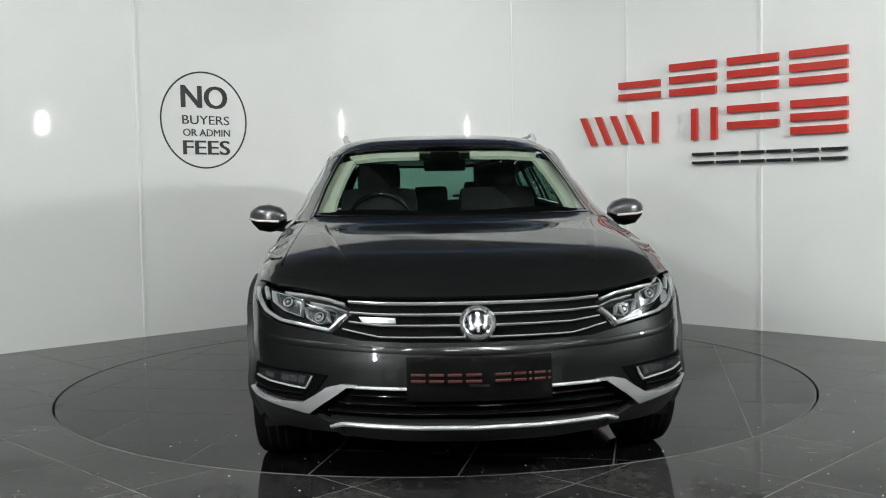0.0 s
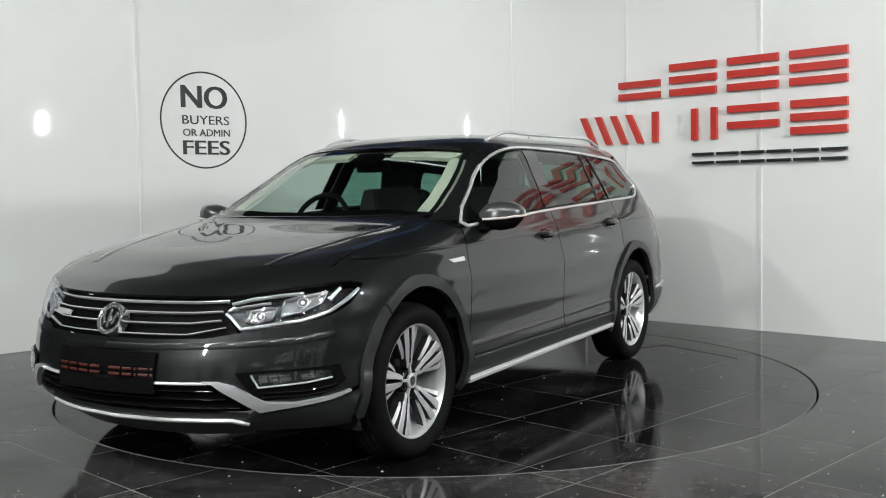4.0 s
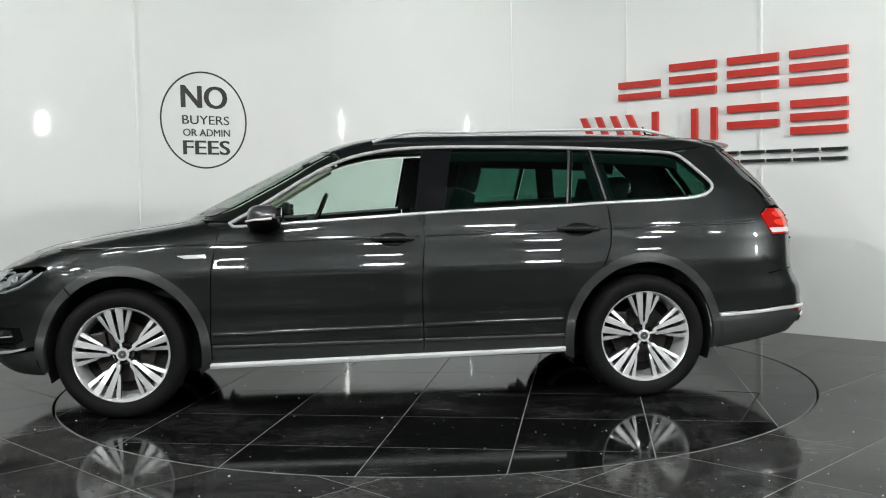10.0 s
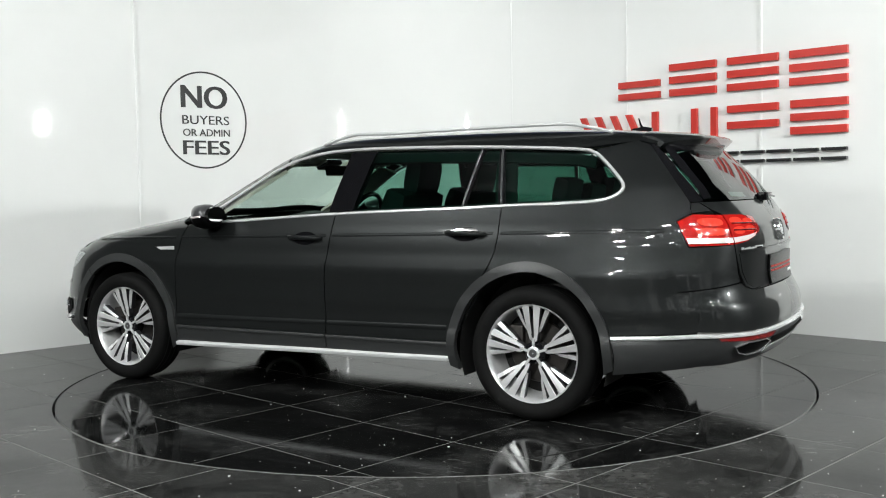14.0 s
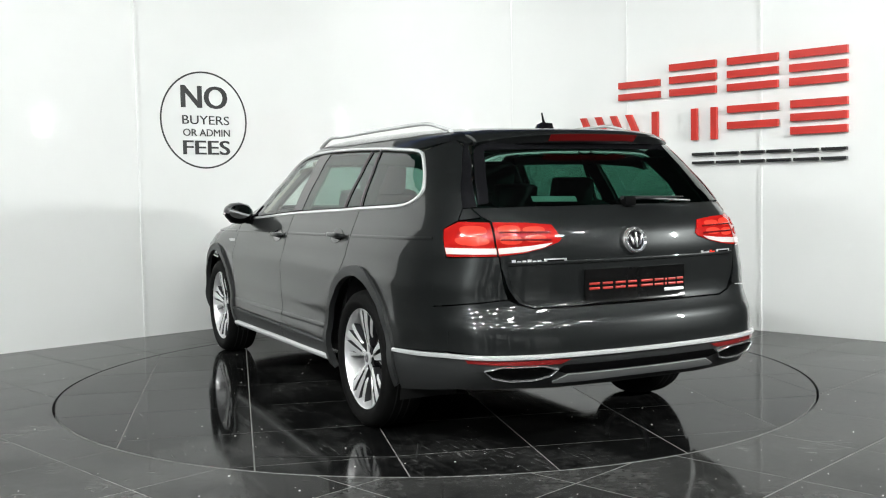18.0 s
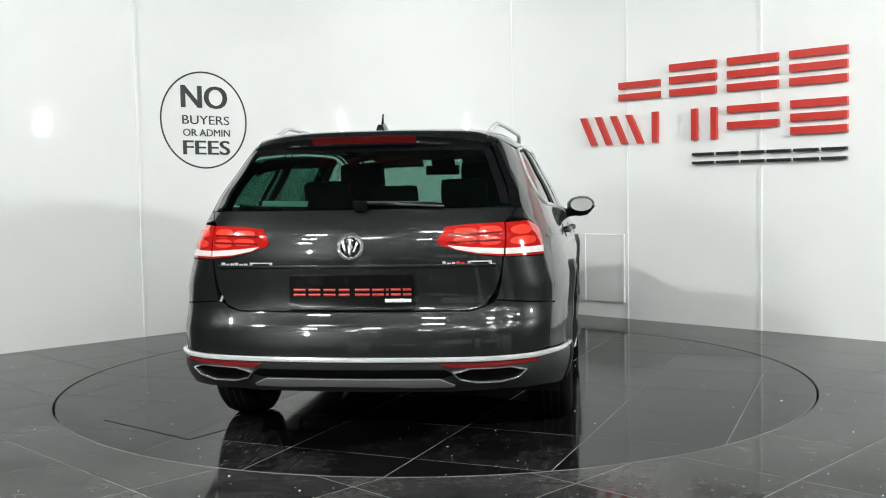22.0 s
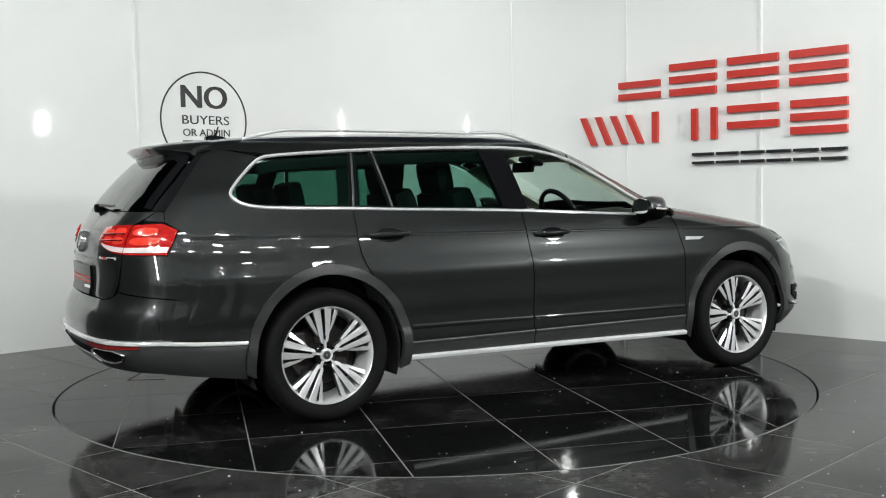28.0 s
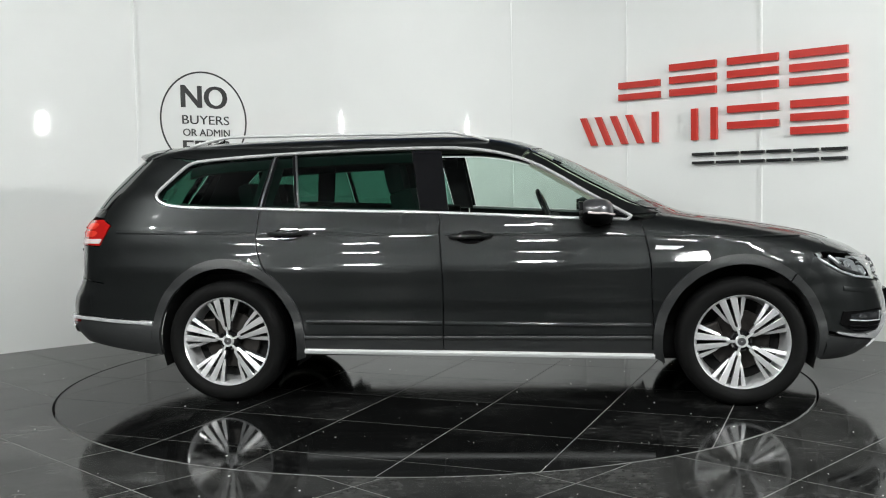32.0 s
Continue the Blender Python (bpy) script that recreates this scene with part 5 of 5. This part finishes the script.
        panel("clear_strip", st, "r", LENS_WHITE, lamp, 0.0065, 0.004, 0.025, s)
        for ya, yb, za, zb in ((0.622, 0.535, 0.925, 0.960), (0.622, 0.535, 0.968, 1.003), (0.525, 0.43, 0.933, 0.962), (0.525, 0.43, 0.968, 0.996)):
            cell = rounded([at_y("r", y, z) for y, z in ((ya, za), (yb, za), (yb, zb), (ya, zb))], 2)
            panel("lamp_cell", cell, "r", RED_CELL, lamp, 0.0055, 0.002, 0.03, s)
        for dz in (0.945, 0.975):
            strip("light_bar", [at_y("r", 0.62, dz), at_y("r", 0.5, dz - 0.002), at_y("r", 0.41, dz - 0.004)], "r", 0.008, 0.003, RED_DARK, lamp, s, off=0.0065)
    # plate recess, crease, badges, emblem
    rec = [at_y("r", y, 0.668) for y in (0.0, 0.25, 0.49)] + [at_y("r", y, z) for y, z in ((0.545, 0.69), (0.585, 0.75), (0.605, 0.832))] + [at_y("r", y, 0.838) for y in (0.4, 0.2, 0.0)]
    panel("plate_recess", mirrored(rec), "r", PAINT, tailgate, 0.003, 0.004, 0.045)
    for s in (1, -1):
        strip("tailgate_crease", [at_y("r", y, 0.845) for y in (0.0, 0.3, 0.60)], "r", 0.014, 0.010, PAINT, tailgate, s)
    show_plate(car, 0.735, True)
    emblem(car, "r", 0.925, 0.058)
    # small badges under the lamps: rows of plain bars and a plate
    for y0, y1, n, mats in ((0.585, 0.455, 6, (CHROME,)), (-0.385, -0.48, 5, (CHROME, CHROME, CHROME, RED_CELL, RED_CELL))):
        w = (y1 - y0) / n
        for k in range(n):
            ya, yb = y0 + w * k, y0 + w * (k + 0.72)
            h = (0.016, 0.011, 0.013)[k % 3]
            panel("badge_bar", [at_y("r", y, z) for y, z in ((ya, 0.846), (yb, 0.846), (yb, 0.846 + h), (ya, 0.846 + h))], "r", mats[k % len(mats)], tailgate, 0.004, 0.005, 0.03)
    for y0, y1 in ((0.447, 0.345), (-0.488, -0.585)):
        plate = panel("badge", [at_y("r", y, z) for y, z in ((y0, 0.845), (y1, 0.845), (y1, 0.863), (y0, 0.863))], "r", CHROME, tailgate, 0.004, 0.005, 0.03, label="bright badge plate on the tailgate")
        strip("badge_line", [at_y("r", y0 + (y1 - y0) * 0.12, 0.854), at_y("r", y0 + (y1 - y0) * 0.88, 0.854)], "r", 0.007, 0.002, BLACK, plate, off=0.004)
    # spoiler with brake light
    rings = []
    for y in np.linspace(-0.535, 0.535, 25):
        k = (abs(y) / 0.535) ** 3
        xe, zt = -2.135 + 0.165 * k, 1.412 - 0.030 * k
        x0 = -1.86
        z0 = float(top_z(x0, min(abs(y), 0.55)))
        rings.append([(x0, y, z0 - 0.02), (x0, y, z0 + 0.004), ((x0 + xe) / 2, y, (z0 + zt) / 2 + 0.008), (xe + 0.01, y, zt), (xe, y, zt - 0.012), (xe + 0.03, y, zt - 0.042), (-2.03 + 0.10 * k, y, 1.352 + 0.02 * k)])
    loft("spoiler", rings, PAINT, car, label="body-coloured roof spoiler")
    rings = []
    for y in np.linspace(-0.235, 0.235, 13):
        k = (abs(y) / 0.535) ** 3
        xe, zt = -2.137 + 0.165 * k, 1.412 - 0.030 * k
        rings.append([(xe + 0.02, y, zt - 0.006), (xe - 0.003, y, zt - 0.012), (xe + 0.026, y, zt - 0.040), (xe + 0.04, y, zt - 0.03)])
    loft("brake_light", rings, RED_DARK, car, label="dark red high brake light")
    # wiper
    base = wrap_xyz("r", np.array([0.03]), np.array([1.100]))[0]
    rounded_box("rear_wiper", (base[0] - 0.02, -0.03, 1.095), (0.05, 0.06, 0.045), BLACK, car, 0.014, label="black rear wiper")
    path = [Vector(wrap_xyz("r", np.array([q]), np.array([1.105 + 0.0 * q]))[0]) + Vector((-0.022, 0, 0.004)) for q in (0.0, -0.12, -0.24, -0.38)]
    tube("wiper_arm", path, [0.014, 0.011, 0.008, 0.005], CLAD, car, squash=0.7)
    blade = [Vector(wrap_xyz("r", np.array([q]), np.array([1.109 + 0.055 * q]))[0]) + Vector((-0.020, 0, 0.004)) for q in (-0.10, -0.2, -0.3, -0.41)]
    tube("wiper_blade", blade, 0.0055, MIRROR_CAP, car, label="grey rear wiper blade")
    # pale sticker behind the tailgate glass, black print round its edge
    panel("window_sticker", [at_y("r", y, z) for y, z in ((0.215, 1.102), (0.428, 1.106), (0.428, 1.129), (0.215, 1.125))], "r", PLATE_WHITE, car, -0.007, 0.001, 0.04, label="pale sticker strip inside the rear glass")
    for s in (1, -1):
        edge = [at_y("r", y, z) for y, z in ((0.636, 1.095), (0.618, 1.15), (0.588, 1.23), (0.554, 1.31), (0.535, 1.340), (0.49, 1.349), (0.3, 1.351), (0.0, 1.351))]
        strip("glass_border", edge, "r", 0.048, 0.001, GLOSS_BLACK, car, s, label="black printed border of the rear glass")
    # aerial
    ae = []
    for x, z, w in ((-1.60, 0.0, 0.010), (-1.64, 0.022, 0.026), (-1.70, 0.035, 0.030), (-1.745, 0.03, 0.022)):
        z0 = float(top_z(x, 0)) - 0.004
        ae.append([(x, -w, z0), (x, -w * 0.5, z0 + z), (x, w * 0.5, z0 + z), (x, w, z0)])
    loft("aerial_base", ae, GLOSS_BLACK, car, label="black roof aerial")
    z0 = float(top_z(-1.70, 0))
    tube("aerial_mast", [(-1.69, 0, z0 + 0.02), (-1.678, 0, z0 + 0.045), (-1.668, 0, z0 + 0.078)], [0.009, 0.0055, 0.004], GLOSS_BLACK, car, seg=8)


def build_rails(car):
    for s in (1, -1):
        xs = np.linspace(0.06, -1.70, 30)
        path = []
        for x in xs:
            t = (0.06 - x) / 1.76
            rise = 0.040 * min(1, math.sin(math.pi * t) * 2.6) if 0 < t < 1 else 0.0
            y = float(np.interp(x, [-1.70, -1.2, -0.4, 0.06], [0.525, 0.556, 0.575, 0.548]))
            path.append((float(x), y, float(top_z(x, y)) + 0.004 + rise))
        tube("roof_rail", path, 0.0125, SATIN, car, s, 10, "raised silver roof rail", 0.72)


def build_mirrors(car):
    for s in (1, -1):
        secs = []
        for k, (y, x0, x1, z0, z1) in enumerate(((0.845, 0.62, 0.72, 1.005, 1.055), (0.875, 0.575, 0.735, 0.965, 1.085), (0.93, 0.56, 0.735, 0.955, 1.10), (0.985, 0.565, 0.715, 0.965, 1.095), (1.02, 0.58, 0.68, 1.0, 1.075), (1.035, 0.60, 0.645, 1.02, 1.055))):
            secs.append((y, x0, x1, z0, z1))
        def ring(y, x0, x1, z0, z1, a0, a1, n=12):
            cx, cz, rx, rz = (x0 + x1) / 2, (z0 + z1) / 2, (x1 - x0) / 2, (z1 - z0) / 2
            out = []
            for i in range(n + 1):
                a = radians(a0 + (a1 - a0) * i / n)
                c, sn = math.cos(a), math.sin(a)
                out.append((cx + rx * math.copysign(abs(c) ** 0.7, c), y, cz + rz * math.copysign(abs(sn) ** 0.7, sn)))
            return out
        cap = loft("door_mirror", [ring(*q, -8, 188) for q in secs], MIRROR_CAP, car, s, label="door mirror with a satin silver cap", ring_closed=True)
        loft("mirror_shell", [ring(*q, 186, 354) for q in secs], BLACK, cap, s)
        strip_pts = [(q[2] + 0.004, q[0], (q[3] + q[4]) / 2 - 0.012) for q in secs[1:]] + [(secs[-1][1], secs[-1][0] + 0.004, 1.03)]
        tube("indicator", strip_pts, 0.006, LENS_WHITE, cap, s, 8)
        gls = [(0.556, 0.945 + 0.075 * math.cos(2 * math.pi * i / 20), 1.04 + 0.046 * math.sin(2 * math.pi * i / 20)) for i in range(20)]
        bm = bmesh.new()
        a = [bm.verts.new((x, y * s, z)) for x, y, z in gls]
        b = [bm.verts.new((x + 0.02, y * s, z)) for x, y, z in gls]
        bm.faces.new(a)
        for i in range(20):
            bm.faces.new((a[i], a[(i + 1) % 20], b[(i + 1) % 20], b[i]))
        bmesh.ops.recalc_face_normals(bm, faces=bm.faces)
        part("mirror_glass", bm, MIRROR, cap)
        loft("mirror_foot", [[(0.74, 0.775, 1.0), (0.70, 0.785, 1.03), (0.62, 0.785, 1.03), (0.62, 0.79, 0.995)], [(0.73, 0.84, 0.96), (0.70, 0.84, 1.01), (0.62, 0.84, 1.01), (0.62, 0.84, 0.95)], [(0.72, 0.90, 0.965), (0.70, 0.90, 1.01), (0.60, 0.90, 1.01), (0.60, 0.90, 0.96)]], BLACK, cap, s)


def build_wheel(car):
    """One alloy wheel, its outer face towards +y, centre at the origin."""
    rim = lathe_y("wheel", [(0.205, -0.12), (0.215, -0.11), (0.228, 0.0), (0.237, 0.043), (0.246, 0.052), (0.250, 0.044), (0.250, 0.03), (0.236, 0.02), (0.225, -0.12), (0.205, -0.12)], ALLOY, car, 56, "five-spoke machined alloy wheel")
    prof = [(0.238, 0.038), (0.252, 0.054), (0.268, 0.064), (0.290, 0.069), (0.312, 0.064), (0.327, 0.050), (0.335, 0.030), (0.338, 0.0), (0.338, -0.06), (0.335, -0.11), (0.326, -0.132), (0.300, -0.145), (0.260, -0.140), (0.236, -0.120)]
    lathe_y("tyre", prof, RUBBER, rim, 64, "black road tyre")
    bm = bmesh.new()
    for y in (0.012, -0.025, -0.06):
        ring = [[bm.verts.new((r * math.cos(2 * math.pi * k / 64), yy, r * math.sin(2 * math.pi * k / 64))) for k in range(64)] for r, yy in ((0.3387, y), (0.3387, y - 0.008))]
        for k in range(64):
            bm.faces.new((ring[0][k], ring[0][(k + 1) % 64], ring[1][(k + 1) % 64], ring[1][k]))
    part("tread_groove", bm, UNDER, rim)
    bm = bmesh.new()

    def blade(secs, lean):
        """A spoke blade through sections (radius, offset, width, height of its face), its face leaning to one side."""
        rings = []
        for r, l, w, y in secs:
            rings.append([bm.verts.new((l + u * w, y + v, r)) for u, v in ((-0.5, -0.002 - lean), (-0.42, -lean), (0.42, lean), (0.5, lean - 0.002), (0.44, -0.036), (-0.44, -0.036))])
        for a, b in zip(rings, rings[1:]):
            for k in range(6):
                bm.faces.new((a[k], a[(k + 1) % 6], b[(k + 1) % 6], b[k]))
        bm.faces.new(rings[0])
        bm.faces.new(rings[-1][::-1])
    for d in (-1, 1):
        blade([(0.058, d * 0.0075, 0.010, 0.014), (0.070, d * 0.0125, 0.019, 0.021), (0.10, d * 0.0170, 0.023, 0.027), (0.17, d * 0.0240, 0.030, 0.039), (0.240, d * 0.031, 0.040, 0.046)], d * -0.0016)
        blade([(0.105, d * 0.030, 0.008, 0.010), (0.13, d * 0.042, 0.018, 0.019), (0.18, d * 0.064, 0.024, 0.027), (0.238, d * 0.091, 0.030, 0.031)], d * -0.003)
    bmesh.ops.recalc_face_normals(bm, faces=bm.faces)
    sp = part("spoke", bm, ALLOY, rim, "machined twin spoke with side branches")
    sp.data.materials.append(ALLOY_DARK)
    for f in sp.data.polygons:
        f.material_index = 0 if f.normal.y > 0.7 else 1
    for k in range(1, 5):
        o = link_mesh("spoke", sp.data, None, rim)
        o.rotation_euler = (0, radians(72 * k), 0)
    lathe_y("hub", [(0.001, 0.014), (0.046, 0.012), (0.056, 0.002), (0.060, -0.05)], GLOSS_BLACK, rim, 32)
    cap = lathe_y("hub_cap", [(0.001, 0.030), (0.02, 0.0295), (0.027, 0.027), (0.0285, 0.031), (0.033, 0.029), (0.034, 0.018)], CHROME, rim, 32, "plain round hub cap")
    lathe_y("cap_field", [(0.004, 0.0306), (0.012, 0.0303), (0.021, 0.0298)], MIRROR_CAP, cap, 24)
    for k in range(5):
        a = radians(72 * k + 36)
        bm = bmesh.new()
        box_bm(bm, 0.056, 0.020, 0, 0.044, 0.012, 0.0125, Matrix.Rotation(-a + math.pi / 2, 4, "Y"), 0.002)
        part("wheel_bolt", bm, CHROME, rim)
    lathe_y("brake_disc", [(0.05, -0.055), (0.155, -0.055), (0.158, -0.06), (0.158, -0.075), (0.05, -0.075)], STEEL, rim, 40, "brake disc")
    bm = bmesh.new()
    box_bm(bm, 0.115, -0.055, 0.06, 0.075, 0.06, 0.14, None, 0.012)
    part("brake_caliper", bm, STEEL, rim)
    lathe_y("barrel", [(0.06, -0.10), (0.224, -0.10)], UNDER, rim, 40)
    return rim


def build_wheels(car):
    first = build_wheel(car)
    spots = [(AXLE, 0.835, 1, 9), (-AXLE, 0.828, 1, 0), (AXLE, -0.835, -1, 18), (-AXLE, -0.828, -1, 6)]
    for i, (x, y, s, a) in enumerate(spots):
        m = pose(x + OFFSET[0], y + OFFSET[1], WHEEL_Z, 0, a, 0) if s > 0 else pose(x + OFFSET[0], y + OFFSET[1], WHEEL_Z, 0, a, 180)
        if i == 0:
            first.matrix_basis = m
        else:
            copy_thing(first, m)


def build_cabin(car):
    # dark tub, wheel wells and underside
    bm = bmesh.new()
    box_bm(bm, -0.05, 0, 0.31, 3.5, 1.30, 0.18, None, 0.03)
    part("underbody", bm, UNDER, car, "dark underbody")
    for x in (AXLE, -AXLE):
        for s in (1, -1):
            pts = [(px - x, pz - WHEEL_Z) for px, pz in arch(x, 0.418, -20, 200, 30)]
            rings = [[(x + px, y, WHEEL_Z + pz) for px, pz in pts] for y in (0.845, 0.55)]
            ob = loft("wheel_well", rings, UNDER, car, s, caps=False, ring_closed=False, label="black wheel arch liner")
            bm = bmesh.new()
            vs = [bm.verts.new((x + px, 0.55 * s, WHEEL_Z + pz)) for px, pz in pts]
            bm.faces.new(vs)
            part("well_back", bm, UNDER, car)
    for s in (1, -1):
        inner = [(0.93, 0.32), (0.90, 0.95), (-1.0, 1.04), (-1.20, 1.05), (-1.20, 0.80), (-0.95, 0.40), (-0.95, 0.32)]
        panel("door_card", inner, "side", CABIN, car, -0.07, 0.004, 0.12, s)
        load = [(-1.22, 1.04), (-1.80, 1.06), (-2.10, 0.95), (-2.10, 0.60), (-1.85, 0.60), (-1.394, 0.82), (-1.22, 0.75)]
        panel("load_bay_trim", load, "side", CABIN, car, -0.07, 0.004, 0.12, s)
        ap = [at_x("f", x, z) for x, z in ((0.74, 1.06), (0.52, 1.19), (0.30, 1.315))] + [at_y("f", y, z) for y, z in ((0.49, 1.36), (0.545, 1.26), (0.585, 1.15), (0.61, 1.06))]
        panel("pillar_lining", ap, "f", CREAM, car, -0.03, 0.02, 0.05, s, "pale pillar lining")
        panel("centre_pillar_lining", band(-0.16, -0.21, -0.29, -0.35), "side", CABIN, car, -0.045, 0.01, 0.05, s)
        panel("rear_pillar_lining", band(-1.15, -1.10, -1.27, -1.22), "side", CABIN, car, -0.045, 0.01, 0.05, s)
        xs = np.linspace(-0.25, -1.66, 16)
        frame_top = [(float(x), dlo_edge(float(x), True) - 0.004) for x in xs] + [(float(x), dlo_edge(float(x), True) - 0.062) for x in xs[::-1]]
        panel("window_lining", frame_top, "side", CABIN, car, -0.035, 0.02, 0.06, s, "dark lining over the side windows")
        xs = np.linspace(-0.25, -1.70, 16)
        frame_low = [(float(x), dlo_edge(float(x), False) + 0.034) for x in xs] + [(float(x), dlo_edge(float(x), False) - 0.02) for x in xs[::-1]]
        panel("window_ledge", frame_low, "side", CABIN, car, -0.045, 0.03, 0.06, s)
        tailp = [(-1.83, 1.09), (-2.08, 1.09), (-1.92, 1.33), (-1.66, 1.33), (-1.80, 1.20)]
        panel("tail_pillar_lining", tailp, "side", CABIN, car, -0.035, 0.01, 0.06, s)
    head = [(0.30, 0.0), (0.27, 0.45), (-0.2, 0.54), (-1.4, 0.53), (-1.80, 0.48), (-1.85, 0.0)]
    panel("headliner", head + [(x, -y) for x, y in reversed(head[1:-1])], "top", CREAM, car, -0.045, 0.01, 0.1, label="pale roof lining")
    # load floor and tailgate inside
    rounded_box("load_floor", (-1.75, 0, 0.66), (0.95, 1.15, 0.05), CABIN, car, 0.01)
    rounded_box("load_cover", (-1.62, 0, 1.00), (0.72, 1.15, 0.02), CABIN, car, 0.008)
    gate = [at_y("r", y, 0.66) for y in (0.0, 0.5)] + [at_y("r", 0.58, 0.8), at_y("r", 0.6, 1.07)] + [at_y("r", 0.0, 1.07)]
    panel("tailgate_lining", mirrored(gate), "r", CABIN, car, -0.05, 0.01, 0.1)
    # dashboard
    secs = []
    for y in np.linspace(-0.70, 0.70, 15):
        hump = 0.03 * math.exp(-((y + 0.36) / 0.17) ** 2)
        e = 0.10 * (abs(y) / 0.7) ** 3
        secs.append([(1.03 - e, y, 0.60), (1.03 - e, y, 0.985), (0.85 - e * 0.5, y, 1.0 + hump), (0.62, y, 0.985 + hump), (0.55, y, 0.90), (0.60, y, 0.60)])
    loft("dashboard", secs, CABIN, car, label="charcoal dashboard")
    # steering wheel on the car's right
    c = Vector((0.40, -0.36, 0.97))
    pts = []
    for i in range(28):
        a = 2 * math.pi * i / 28
        pts.append(c + Vector((-0.075 * math.sin(a), 0.185 * math.cos(a), 0.17 * math.sin(a))))
    sw = tube("steering_wheel", pts, 0.016, GLOSS_BLACK, car, seg=10, label="black steering wheel", closed=True)
    rounded_box("wheel_boss", (0.42, -0.36, 0.96), (0.06, 0.17, 0.11), CABIN, sw, 0.02)
    rounded_box("wheel_spoke", (0.41, -0.36, 0.965), (0.03, 0.33, 0.035), CABIN, sw, 0.01)
    # seats
    for y in (0.37, -0.37):
        seat = rounded_box("front_seat", (-0.02, y, 0.58), (0.52, 0.50, 0.18), SEAT, car, 0.06, label="dark fabric front seat")
        rounded_box("backrest", (-0.36, y, 0.87), (0.16, 0.48, 0.62), SEAT, seat, 0.078, pose(0, 0, 0, 0, -18, 0))
        rounded_box("headrest", (-0.50, y, 1.235), (0.11, 0.27, 0.19), SEAT, seat, 0.053, pose(0, 0, 0, 0, -12, 0))
        for d in (-0.06, 0.06):
            tube("headrest_post", [(-0.46, y + d, 1.12), (-0.49, y + d, 1.20)], 0.007, CHROME, seat, seg=8)
    bench = rounded_box("rear_bench", (-0.98, 0, 0.58), (0.50, 1.25, 0.18), SEAT, car, 0.06, label="dark fabric rear bench")
    rounded_box("backrest", (-1.28, 0, 0.83), (0.15, 1.25, 0.52), SEAT, bench, 0.05, pose(0, 0, 0, 0, -20, 0))
    for y in (0.36, 0.0, -0.36):
        rounded_box("headrest", (-1.39, y, 1.14 if y else 1.11), (0.09, 0.24, 0.15), SEAT, bench, 0.04, pose(0, 0, 0, 0, -12, 0))
    mir = rounded_box("rear_view_mirror", (0.36, 0.0, 1.295), (0.03, 0.23, 0.065), BLACK, car, 0.012, pose(0, 0, 0, 0, 8, 0), "black rear-view mirror")
    tube("mirror_stalk", [(0.37, 0, 1.30), (0.42, 0, 1.345)], 0.012, BLACK, mir, seg=8)
    rounded_box("sensor_pod", (0.42, 0, 1.335), (0.10, 0.16, 0.03), BLACK, car, 0.01, pose(0, 0, 0, 0, 25, 0))


def build_car():
    car = new("estate_car")
    tagged(car, "dark grey metallic estate car with raised plastic arches", "car")
    build_body(car)
    build_rails(car)
    build_mirrors(car)
    build_cabin(car)
    for o in list(car.children):
        o.location = (OFFSET[0], OFFSET[1], 0) if o.matrix_basis.translation.length < 1e-6 else Vector(o.matrix_basis.translation) + Vector((OFFSET[0], OFFSET[1], 0))
    build_wheels(car)
    return car


car = build_car()
turntable = build_turntable()
floor = build_floor()


def motions():
    rows = [(t, pose(0, 0, 0, 0, 0, a)) for t, a in TURN]
    walk(car, rows)
    walk(turntable, rows)


motions()
